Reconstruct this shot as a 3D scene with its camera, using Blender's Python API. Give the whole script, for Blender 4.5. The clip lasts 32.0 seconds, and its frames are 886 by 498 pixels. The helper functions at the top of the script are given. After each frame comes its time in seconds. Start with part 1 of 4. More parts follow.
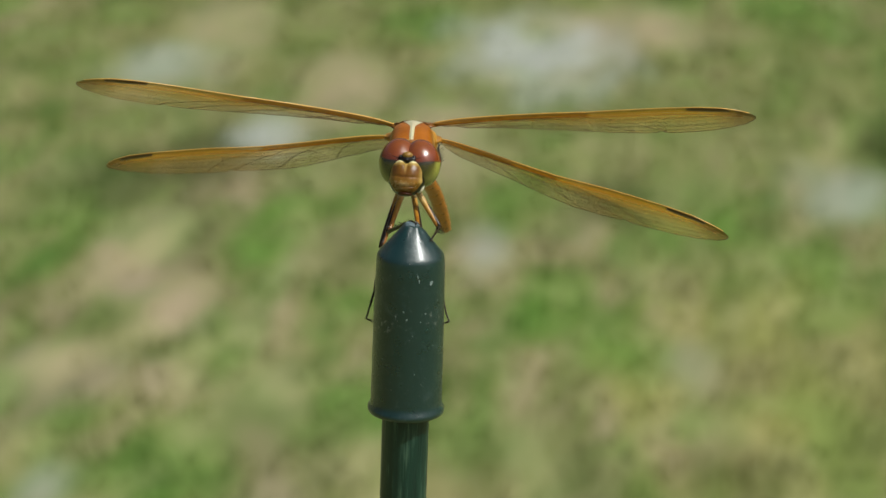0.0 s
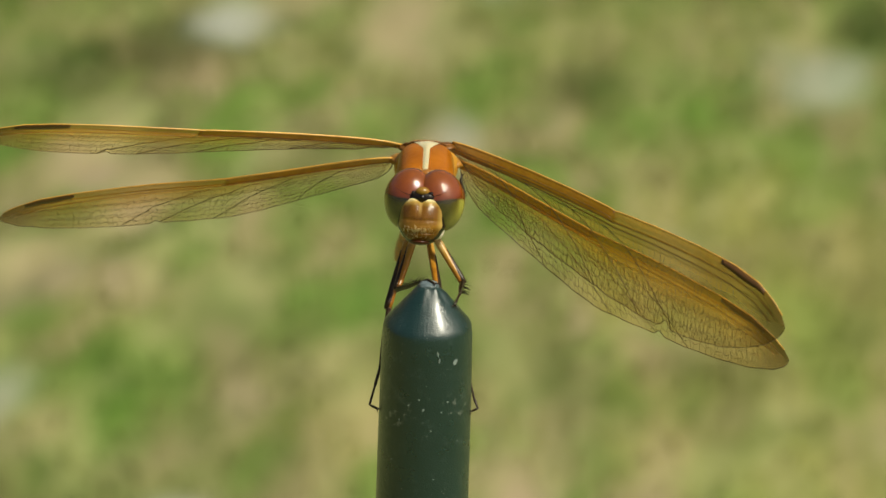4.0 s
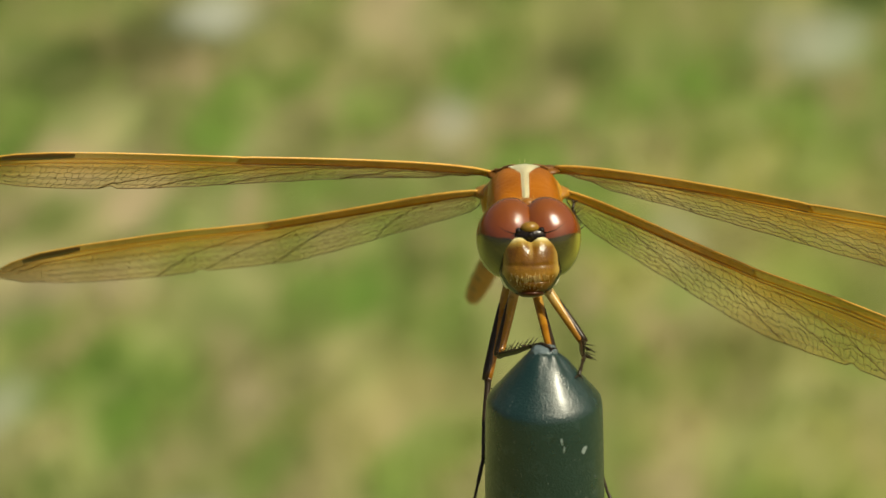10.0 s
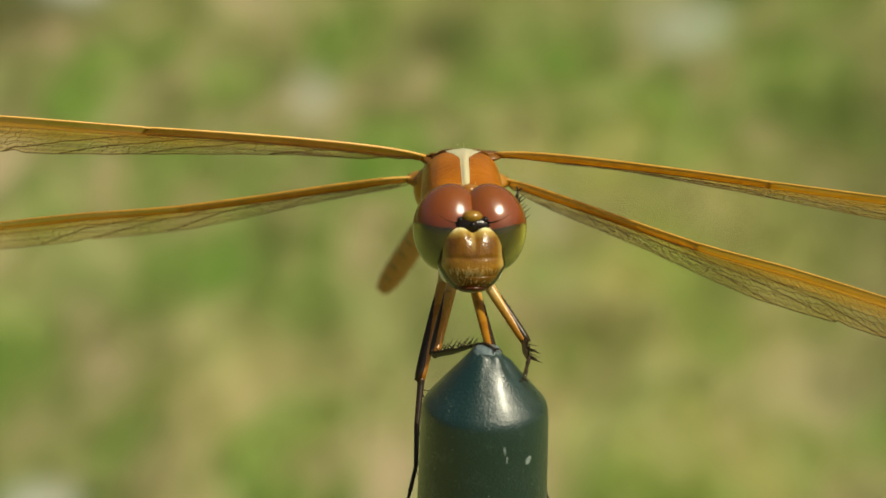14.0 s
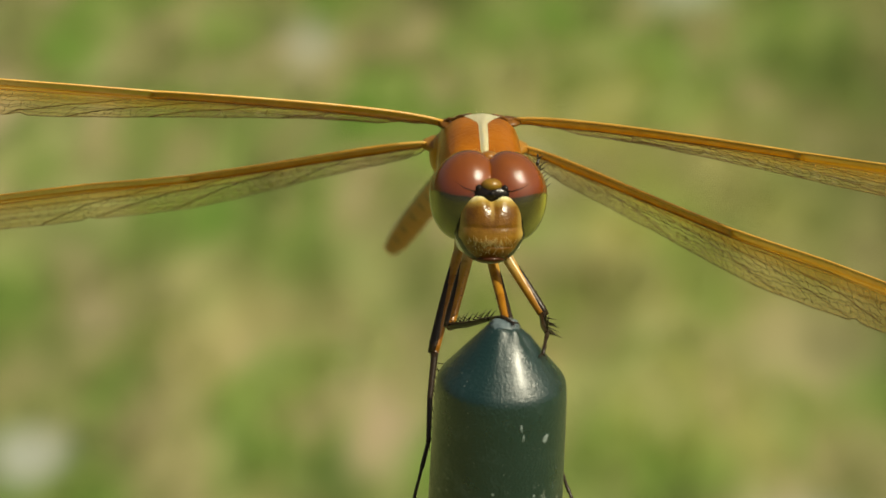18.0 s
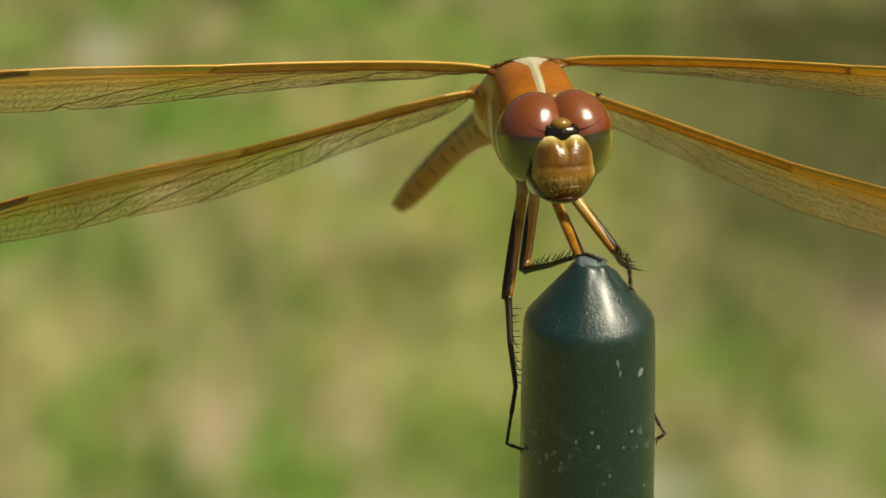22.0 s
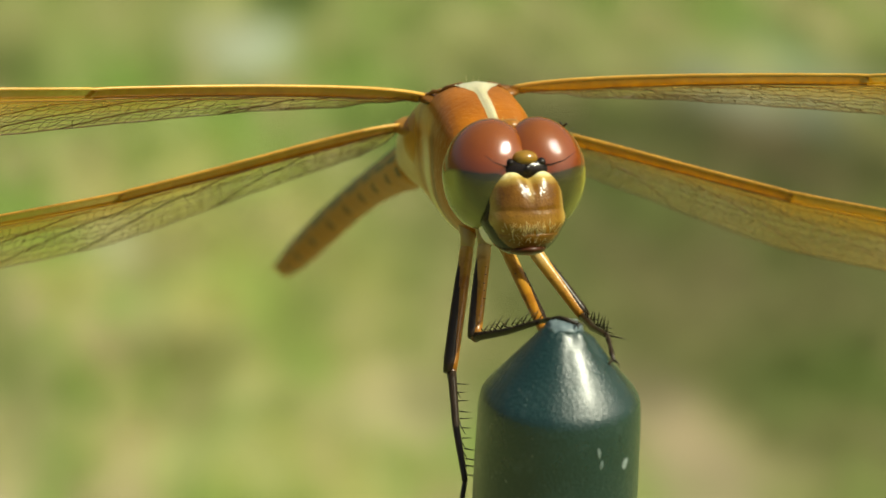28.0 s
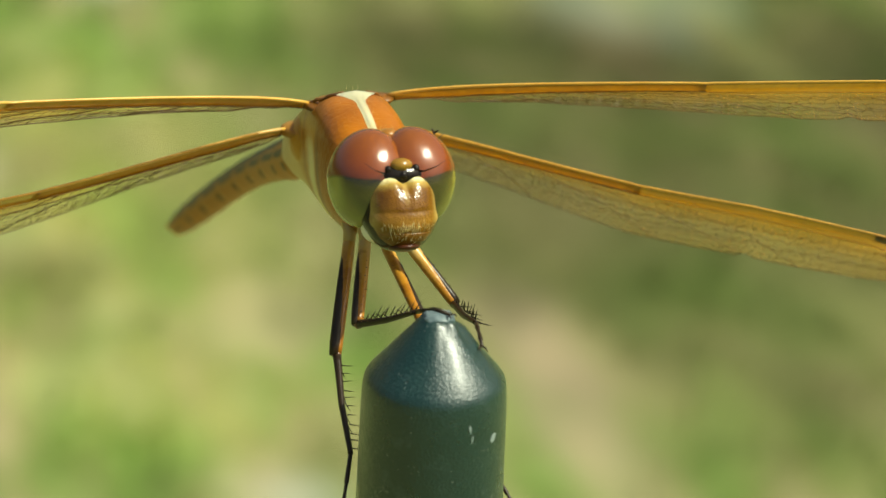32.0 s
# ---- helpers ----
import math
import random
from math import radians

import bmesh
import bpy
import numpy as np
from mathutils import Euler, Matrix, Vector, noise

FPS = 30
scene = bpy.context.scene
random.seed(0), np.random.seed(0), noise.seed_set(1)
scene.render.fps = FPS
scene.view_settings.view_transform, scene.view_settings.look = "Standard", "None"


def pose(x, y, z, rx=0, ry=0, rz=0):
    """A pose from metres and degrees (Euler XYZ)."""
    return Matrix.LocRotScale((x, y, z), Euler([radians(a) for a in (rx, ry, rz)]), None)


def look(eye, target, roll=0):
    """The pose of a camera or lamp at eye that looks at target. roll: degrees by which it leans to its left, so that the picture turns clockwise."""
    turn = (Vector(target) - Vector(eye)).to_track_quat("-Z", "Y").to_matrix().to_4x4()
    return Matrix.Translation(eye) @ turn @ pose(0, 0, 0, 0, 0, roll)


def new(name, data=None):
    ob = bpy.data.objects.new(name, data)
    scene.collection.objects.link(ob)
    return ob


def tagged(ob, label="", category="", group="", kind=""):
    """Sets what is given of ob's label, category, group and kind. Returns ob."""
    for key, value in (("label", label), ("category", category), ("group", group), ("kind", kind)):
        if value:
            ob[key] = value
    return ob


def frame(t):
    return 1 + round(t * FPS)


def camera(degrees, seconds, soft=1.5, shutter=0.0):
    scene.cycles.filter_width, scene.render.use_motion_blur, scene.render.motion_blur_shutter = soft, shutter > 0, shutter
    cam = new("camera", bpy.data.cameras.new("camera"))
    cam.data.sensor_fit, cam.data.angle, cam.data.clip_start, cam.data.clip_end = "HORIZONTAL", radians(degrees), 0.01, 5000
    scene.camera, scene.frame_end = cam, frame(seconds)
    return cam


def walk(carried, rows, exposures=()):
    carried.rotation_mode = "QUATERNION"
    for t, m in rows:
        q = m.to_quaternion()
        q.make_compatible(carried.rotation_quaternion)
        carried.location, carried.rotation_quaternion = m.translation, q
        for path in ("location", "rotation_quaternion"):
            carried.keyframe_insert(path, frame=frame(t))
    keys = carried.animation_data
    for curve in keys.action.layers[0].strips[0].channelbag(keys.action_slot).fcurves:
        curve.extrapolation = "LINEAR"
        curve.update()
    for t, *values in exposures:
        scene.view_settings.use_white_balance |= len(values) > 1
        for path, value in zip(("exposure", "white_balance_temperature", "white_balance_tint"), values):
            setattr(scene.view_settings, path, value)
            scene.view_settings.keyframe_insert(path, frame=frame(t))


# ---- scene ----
cam = camera(17.79, 32.0, soft=1.5)
cam.data.dof.use_dof = True
cam.data.dof.aperture_fstop = 47
PATH = [
    (0.0, look((0.01308, -0.33341, 1.03148), (0.00786, -0.14258, 0.97184), 2.041)),
    (0.5, look((0.00789, -0.30298, 1.03447), (0.00353, -0.11343, 0.97082), 2.124)),
    (1.0, look((0.00188, -0.27744, 1.03389), (-0.00068, -0.08810, 0.96951), 1.550)),
    (1.5, look((0.00156, -0.26273, 1.02831), (-0.00152, -0.07394, 0.96238), 0.496)),
    (2.0, look((0.00034, -0.25569, 1.02510), (-0.00172, -0.06714, 0.95843), 1.626)),
    (2.5, look((-0.00219, -0.25165, 1.02606), (-0.00194, -0.06358, 0.95802), 0.746)),
    (3.0, look((-0.00371, -0.24975, 1.02602), (-0.00169, -0.06169, 0.95796), 1.449)),
    (3.5, look((0.00032, -0.25011, 1.02546), (0.00022, -0.06169, 0.95839), 0.925)),
    (4.0, look((0.00437, -0.24920, 1.02392), (0.00199, -0.06111, 0.95597), 1.940)),
    (4.5, look((0.00234, -0.25084, 1.01750), (0.00142, -0.06263, 0.94987), 1.205)),
    (6.5, look((-0.00223, -0.23258, 1.01796), (-0.00144, -0.04462, 0.94962), 1.095)),
    (7.0, look((-0.00406, -0.22623, 1.01487), (-0.00225, -0.03786, 0.94769), 1.891)),
    (7.5, look((-0.00291, -0.22150, 1.01342), (-0.00232, -0.03320, 0.94602), 0.891)),
    (8.0, look((-0.00244, -0.21723, 1.01262), (-0.00274, -0.02906, 0.94485), 0.281)),
    (8.5, look((-0.00241, -0.21225, 1.01263), (-0.00345, -0.02450, 0.94369), -0.193)),
    (9.0, look((-0.00249, -0.20589, 1.01238), (-0.00449, -0.01853, 0.94242), -0.443)),
    (9.5, look((-0.00399, -0.19769, 1.00997), (-0.00583, -0.01021, 0.94034), -0.620)),
    (10.0, look((-0.00523, -0.18849, 1.00774), (-0.00712, -0.00089, 0.93846), -1.009)),
    (10.5, look((-0.00633, -0.18030, 1.00551), (-0.00830, 0.00757, 0.93694), -1.061)),
    (11.0, look((-0.00748, -0.17270, 1.00461), (-0.00907, 0.01508, 0.93577), -0.846)),
    (11.5, look((-0.00738, -0.17093, 1.00373), (-0.00651, 0.01702, 0.93539), -0.361)),
    (12.0, look((-0.00730, -0.17340, 1.00398), (-0.00305, 0.01410, 0.93452), -0.039)),
    (12.5, look((-0.00773, -0.17320, 1.00536), (-0.00225, 0.01327, 0.93327), 0.081)),
    (13.0, look((-0.00891, -0.17343, 1.00657), (-0.00236, 0.01245, 0.93304), 0.648)),
    (13.5, look((-0.00980, -0.17262, 1.00458), (-0.00238, 0.01368, 0.93222), 1.107)),
    (14.0, look((-0.01072, -0.17228, 1.00277), (-0.00239, 0.01457, 0.93191), 1.364)),
    (14.5, look((-0.01180, -0.17076, 1.00309), (-0.00237, 0.01573, 0.93148), 1.923)),
    (16.5, look((-0.01188, -0.17007, 1.00375), (-0.00264, 0.01619, 0.93149), 2.439)),
    (17.0, look((-0.01120, -0.16961, 1.00356), (-0.00264, 0.01656, 0.93096), 2.397)),
    (17.5, look((-0.01139, -0.16823, 1.00270), (-0.00284, 0.01779, 0.92976), 2.327)),
    (18.0, look((-0.01214, -0.16573, 1.00149), (-0.00316, 0.01984, 0.92743), 2.452)),
    (18.5, look((-0.01258, -0.16289, 1.00016), (-0.00352, 0.02209, 0.92464), 2.318)),
    (19.0, look((-0.01251, -0.16026, 0.99868), (-0.00355, 0.02413, 0.92175), 2.446)),
    (19.5, look((-0.01034, -0.15886, 0.99753), (-0.00256, 0.02540, 0.92017), 2.254)),
    (20.0, look((-0.00924, -0.15994, 0.99844), (0.00015, 0.02578, 0.92478), 2.244)),
    (20.5, look((-0.01087, -0.16125, 0.99925), (0.00331, 0.02395, 0.92511), 2.142)),
    (21.0, look((-0.01899, -0.16430, 0.99734), (0.00115, 0.01894, 0.91978), 3.005)),
    (21.5, look((-0.02594, -0.16661, 0.99553), (-0.00555, 0.01570, 0.91585), 0.421)),
    (22.0, look((-0.03016, -0.16429, 0.99810), (-0.00691, 0.01987, 0.92364), -0.315)),
    (22.5, look((-0.03105, -0.15935, 0.99805), (-0.00149, 0.02522, 0.92692), 0.461)),
    (23.0, look((-0.02970, -0.15180, 0.99511), (0.00563, 0.03068, 0.92128), 0.664)),
    (23.5, look((-0.03167, -0.14373, 0.99221), (0.00814, 0.03826, 0.91945), 1.773)),
    (24.0, look((-0.03334, -0.13890, 0.98876), (0.00905, 0.04356, 0.91867), 2.390)),
    (24.5, look((-0.03406, -0.13549, 0.98665), (0.00961, 0.04728, 0.91820), 2.557)),
    (25.0, look((-0.03441, -0.13361, 0.98543), (0.00975, 0.04944, 0.91806), 2.504)),
    (25.5, look((-0.03623, -0.13285, 0.98550), (0.00657, 0.04931, 0.91489), 2.419)),
    (26.0, look((-0.03870, -0.13275, 0.98758), (0.00485, 0.04854, 0.91522), 2.771)),
    (26.5, look((-0.03660, -0.13249, 0.98631), (0.00468, 0.05063, 0.91731), 2.352)),
    (28.5, look((-0.03505, -0.13152, 0.98344), (0.00479, 0.05226, 0.91533), 2.159)),
    (29.0, look((-0.03542, -0.13175, 0.98465), (0.00472, 0.05162, 0.91563), 2.174)),
    (29.5, look((-0.03564, -0.13387, 0.98705), (0.00472, 0.04900, 0.91684), 2.167)),
    (30.0, look((-0.03744, -0.13693, 0.99062), (0.00632, 0.04422, 0.91805), 2.688)),
    (30.5, look((-0.03674, -0.13879, 0.98821), (0.01014, 0.04182, 0.91621), 3.018)),
    (31.0, look((-0.03630, -0.14114, 0.98813), (0.01229, 0.03969, 0.91785), 3.242)),
    (31.5, look((-0.03708, -0.14350, 0.99013), (0.01187, 0.03716, 0.91961), 3.196)),
    (32.0, look((-0.03986, -0.14576, 0.99429), (0.00935, 0.03359, 0.92072), 2.648)),
]
walk(cam, PATH, [(0, -0.15, 6000, 6), (2, -0.08, 6500, 5), (4, 0.0, 7000, 3), (9, 0.0, 7500, 0), (21, -0.05, 7500, 0), (23, -0.05, 7400, -2), (24, 0.12, 7350, -2), (26, 0.3, 7200, -3), (32, 0.52, 6800, -8)])

STAKE_TOP = 0.9302
MM = 0.001


# ---- world and sun ----
SUN_WAY = Vector((0.50, -0.30, 0.82)).normalized()
world = bpy.data.worlds.new("sky")
scene.world = world
world.use_nodes = True
wn = world.node_tree
sky = wn.nodes.new("ShaderNodeTexSky")
sky.sky_type = "NISHITA"
sky.sun_disc = False
sky.dust_density = 6.0
sky.ozone_density = 0.4
sky.sun_elevation = math.asin(SUN_WAY.z)
sky.sun_rotation = math.atan2(SUN_WAY.x, SUN_WAY.y)
wn.links.new(sky.outputs[0], wn.nodes["Background"].inputs[0])
wn.nodes["Background"].inputs[1].default_value = 0.08
sun = new("sun", bpy.data.lights.new("sun", "SUN"))
sun.data.energy = 4.0
sun.data.angle = radians(0.6)
sun.data.color = (1.0, 0.95, 0.86)
sun.matrix_world = look(SUN_WAY * 10, (0, 0, 0))


# ---- material helpers ----
class Shader:
    """A node material with a principled surface and short ways to add nodes."""

    def __init__(self, name, rough=0.5, metal=0.0, spec=0.5, coat=0.0):
        self.mat = bpy.data.materials.new(name)
        self.mat.use_nodes = True
        self.tree = self.mat.node_tree
        self.nodes = self.tree.nodes
        self.p = self.nodes["Principled BSDF"]
        self.out = self.nodes["Material Output"]
        self.p.inputs["Roughness"].default_value = rough
        self.p.inputs["Metallic"].default_value = metal
        self.p.inputs["Specular IOR Level"].default_value = spec
        self.p.inputs["Coat Weight"].default_value = coat
        self.place = self.nodes.new("ShaderNodeTexCoord").outputs["Object"]

    def link(self, a, b):
        self.tree.links.new(a, b)

    def noise(self, scale, detail=3.0, rough=0.5, place=None, warp=0.0):
        n = self.nodes.new("ShaderNodeTexNoise")
        n.inputs["Scale"].default_value = scale
        n.inputs["Detail"].default_value = detail
        n.inputs["Roughness"].default_value = rough
        n.inputs["Distortion"].default_value = warp
        self.link(place or self.place, n.inputs["Vector"])
        return n.outputs["Fac"]

    def cells(self, scale, place=None, feature="F1", out="Distance"):
        n = self.nodes.new("ShaderNodeTexVoronoi")
        n.feature = feature
        n.inputs["Scale"].default_value = scale
        self.link(place or self.place, n.inputs["Vector"])
        return n.outputs[out]

    def stretched(self, x, y, z, turn=(0, 0, 0)):
        n = self.nodes.new("ShaderNodeMapping")
        n.inputs["Scale"].default_value = (x, y, z)
        n.inputs["Rotation"].default_value = [radians(a) for a in turn]
        self.link(self.place, n.inputs["Vector"])
        return n.outputs[0]

    def axis(self, k, place=None):
        n = self.nodes.new("ShaderNodeSeparateXYZ")
        self.link(place or self.place, n.inputs[0])
        return n.outputs[k]

    def ramp(self, fac, *stops, mode="LINEAR"):
        n = self.nodes.new("ShaderNodeValToRGB")
        r = n.color_ramp
        r.interpolation = mode
        while len(r.elements) < len(stops):
            r.elements.new(0.5)
        for e, (at, c) in zip(r.elements, stops):
            e.position = at
            e.color = (*c, 1) if isinstance(c, tuple) else (c, c, c, 1)
        self.link(fac, n.inputs[0])
        return n.outputs[0]

    def span(self, value, a, b, c=0.0, d=1.0, smooth=True):
        n = self.nodes.new("ShaderNodeMapRange")
        n.interpolation_type = "SMOOTHSTEP" if smooth else "LINEAR"
        self.link(value, n.inputs[0])
        for k, x in zip((1, 2, 3, 4), (a, b, c, d)):
            n.inputs[k].default_value = x
        return n.outputs[0]

    def math(self, op, a, b=0.0):
        n = self.nodes.new("ShaderNodeMath")
        n.operation = op
        for k, x in enumerate((a, b)):
            if isinstance(x, (int, float)):
                n.inputs[k].default_value = x
            else:
                self.link(x, n.inputs[k])
        return n.outputs[0]

    def mix(self, fac, a, b, mode="MIX"):
        n = self.nodes.new("ShaderNodeMix")
        n.data_type = "RGBA"
        n.blend_type = mode
        for k, x in ((0, fac), (6, a), (7, b)):
            if isinstance(x, (int, float)):
                n.inputs[k].default_value = x
            elif isinstance(x, tuple):
                n.inputs[k].default_value = (*x, 1)
            else:
                self.link(x, n.inputs[k])
        return n.outputs[2]

    def colour(self, socket):
        if isinstance(socket, tuple):
            self.p.inputs["Base Color"].default_value = (*socket, 1)
        else:
            self.link(socket, self.p.inputs["Base Color"])
        return self

    def bump(self, height, strength=0.3, depth=0.0001):
        n = self.nodes.new("ShaderNodeBump")
        n.inputs["Strength"].default_value = strength
        n.inputs["Distance"].default_value = depth
        self.link(height, n.inputs["Height"])
        self.link(n.outputs[0], self.p.inputs["Normal"])
        return self




def plain(name, a, b, scale, rough=0.45, spec=0.5, fine=0.0, coat=0.0):
    s = Shader(name, rough, spec=spec, coat=coat)
    s.colour(s.mix(s.noise(scale, 4), a, b))
    if fine:
        s.bump(s.noise(fine, 2), 0.35, 0.00006)
    return s.mat


def lawn_colour(s):
    """Soft mottling of grass, straw and soil, with worn, lush, dark and pale places."""
    turn = s.nodes.new("ShaderNodeMapping")
    turn.inputs["Rotation"].default_value = (0, 0, radians(4))
    s.link(s.place, turn.inputs["Vector"])
    lain = turn.outputs[0]
    laid = s.nodes.new("ShaderNodeMapping")
    laid.inputs["Scale"].default_value = (1.0, 0.34, 0.0)
    s.link(lain, laid.inputs["Vector"])
    flat = laid.outputs[0]
    calm = None
    # stretches of more even turf
    for x, y, rx, ry in ((0.95, 2.6, 0.80, 1.3), (0.0, 4.0, 1.3, 1.1)):
        spot = s.nodes.new("ShaderNodeMapping")
        spot.vector_type = "TEXTURE"
        spot.inputs["Location"].default_value = (x, y, 0)
        spot.inputs["Scale"].default_value = (rx, ry, 1000)
        s.link(s.place, spot.inputs["Vector"])
        far = s.nodes.new("ShaderNodeVectorMath")
        far.operation = "LENGTH"
        s.link(spot.outputs[0], far.inputs[0])
        even = s.span(far.outputs["Value"], 0.35, 1.05, 0.32, 1.0)
        calm = even if calm is None else s.math("MULTIPLY", calm, even)
    big = s.noise(2.6, 1, 0.5, place=flat)
    mid = s.noise(11.5, 1, 0.5, place=flat)
    small = s.noise(22, 1, 0.5, place=flat)
    lump = s.math("ADD", s.math("MULTIPLY", big, 0.22), s.math("ADD", s.math("MULTIPLY", mid, 0.50), s.math("MULTIPLY", small, 0.28)))
    lump = s.math("ADD", 0.5, s.math("MULTIPLY", s.math("SUBTRACT", lump, 0.5), calm))
    col = s.ramp(lump, (0.36, (0.052, 0.098, 0.018)), (0.44, (0.096, 0.140, 0.034)), (0.50, (0.140, 0.160, 0.052)), (0.56, (0.18, 0.178, 0.078)), (0.66, (0.235, 0.21, 0.12)))
    tuft = s.span(s.noise(8.5, 1, 0.5, place=s.stretched(1.0, 0.52, 3.0)), 0.54, 0.72)
    col = s.mix(s.math("MULTIPLY", tuft, 0.5), col, (0.10, 0.18, 0.032))

    def places(rows, inner, outer, ragged=1.0):
        got = None
        for x, y, rx, ry, *share in rows:
            m = s.nodes.new("ShaderNodeMapping")
            m.vector_type = "TEXTURE"
            m.inputs["Location"].default_value = (x, y, 0)
            m.inputs["Scale"].default_value = (rx, ry, 1000)
            s.link(s.place, m.inputs["Vector"])
            g = s.nodes.new("ShaderNodeVectorMath")
            g.operation = "LENGTH"
            s.link(m.outputs[0], g.inputs[0])
            f = s.span(s.math("ADD", g.outputs["Value"], s.math("MULTIPLY", s.math("SUBTRACT", mid, 0.5), ragged)), outer, inner)
            f = s.math("MULTIPLY", f, share[0]) if share else f
            got = f if got is None else s.math("MAXIMUM", got, f)
        return got

    col = s.mix(s.math("MULTIPLY", places(BARE_PLACES, 0.2, 1.5), 0.8), col, s.mix(small, (0.28, 0.222, 0.145), (0.36, 0.28, 0.195)))
    col = s.mix(s.math("MULTIPLY", places(LUSH_PLACES, 0.2, 1.5), 0.8), col, s.mix(mid, (0.05, 0.145, 0.017), (0.12, 0.19, 0.032)))
    col = s.mix(s.math("MULTIPLY", places(STRAW_PLACES, 0.4, 1.5), 0.7), col, s.mix(mid, (0.23, 0.23, 0.06), (0.30, 0.275, 0.10)))
    for k, (size, lo, hi, share, tone) in enumerate(((9.5, 0.44, 0.72, 0.50, (0.235, 0.20, 0.11)), (10.5, 0.44, 0.70, 0.60, (0.085, 0.170, 0.026)), (8.5, 0.48, 0.72, 0.55, (0.075, 0.088, 0.028)), (13, 0.48, 0.74, 0.42, (0.27, 0.27, 0.12)))):
        m = s.nodes.new("ShaderNodeMapping")
        m.inputs["Location"].default_value = (3.1 * k, 7.7 * k, 0)
        m.inputs["Scale"].default_value = (1.0, 0.34, 0.0)
        s.link(lain, m.inputs["Vector"])
        col = s.mix(s.math("MULTIPLY", s.span(s.noise(size, 1.0, 0.5, place=m.outputs[0]), lo, hi), s.math("MULTIPLY", calm, share)), col, tone)
    # darker tone at the listed places, most of them at larger x
    col = s.mix(s.math("MULTIPLY", places(DARK_PLACES, 0.35, 1.75), 0.95), col, s.mix(s.span(mid, 0.3, 0.7), (0.030, 0.037, 0.010), (0.052, 0.045, 0.021)))
    col = s.mix(1.0, col, (1.27, 1.21, 1.25), "MULTIPLY")
    return s.mix(s.math("MULTIPLY", places(PALE_PLACES, 0.0, 1.45, 1.6), 0.85), col, s.mix(s.noise(15, 3), (0.30, 0.31, 0.26), (0.42, 0.43, 0.39)))


def ground_material():
    s = Shader("lawn_soil", 0.95, spec=0.1)
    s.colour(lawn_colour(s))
    s.bump(s.noise(40, 2, 0.5), 0.12, 0.008)
    return s.mat


def grass_material():
    s = Shader("grass_blade", 0.6, spec=0.2)
    n = s.nodes.new("ShaderNodeNewGeometry")
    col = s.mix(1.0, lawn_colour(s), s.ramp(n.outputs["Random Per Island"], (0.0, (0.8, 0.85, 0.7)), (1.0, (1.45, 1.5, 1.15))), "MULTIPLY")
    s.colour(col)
    lit = s.nodes.new("ShaderNodeBsdfTranslucent")
    s.link(col, lit.inputs[0])
    m = s.nodes.new("ShaderNodeMixShader")
    m.inputs[0].default_value = 0.55
    s.link(s.p.outputs[0], m.inputs[1])
    s.link(lit.outputs[0], m.inputs[2])
    s.link(m.outputs[0], s.out.inputs["Surface"])
    return s.mat


def cap_material():
    s = Shader("worn_green_vinyl", 0.3, spec=0.5, coat=0.6)
    s.p.inputs["Coat Roughness"].default_value = 0.27
    wear = s.noise(420, 4, 0.6)
    base = s.mix(s.noise(90, 3), (0.0040, 0.020, 0.0175), (0.0085, 0.034, 0.030))
    dust = s.math("MULTIPLY", s.span(s.noise(700, 3, 0.7), 0.55, 0.8), 0.2)
    base = s.mix(dust, base, (0.12, 0.17, 0.17))
    # pale specks, in part glints of the vinyl painted as dots
    speck = s.math("MULTIPLY", s.span(s.cells(3000), 0.15, 0.07), s.span(s.noise(420, 2), 0.48, 0.62))
    band = s.math("MULTIPLY", s.span(s.axis(2), -0.0150, -0.0132), s.span(s.axis(2), -0.0088, -0.0104))
    rub = s.math("MULTIPLY", band, s.math("MULTIPLY", s.span(s.noise(1500, 4, 0.75), 0.54, 0.66), s.span(s.noise(420, 2), 0.47, 0.60)))
    base = s.mix(s.math("MINIMUM", s.math("ADD", s.math("MULTIPLY", speck, 0.6), s.math("MULTIPLY", rub, 0.45)), 1.0), base, (0.34, 0.36, 0.32))
    s.colour(base)
    s.link(s.span(wear, 0.3, 0.7, 0.26, 0.40), s.p.inputs["Roughness"])
    h = s.math("ADD", s.noise(6500, 2, 0.6), s.math("MULTIPLY", s.noise(600, 3), 0.4))
    s.bump(h, 1.0, 0.00006)
    return s.mat


def pole_material():
    s = Shader("green_coated_rod", 0.4, spec=0.5)
    streak = s.noise(1.0, 4, 0.6, place=s.stretched(1500, 1500, 130))
    s.colour(s.ramp(streak, (0.3, (0.004, 0.016, 0.012)), (0.55, (0.008, 0.034, 0.022)), (0.78, (0.08, 0.14, 0.09))))
    s.bump(streak, 0.5, 0.0002)
    return s.mat


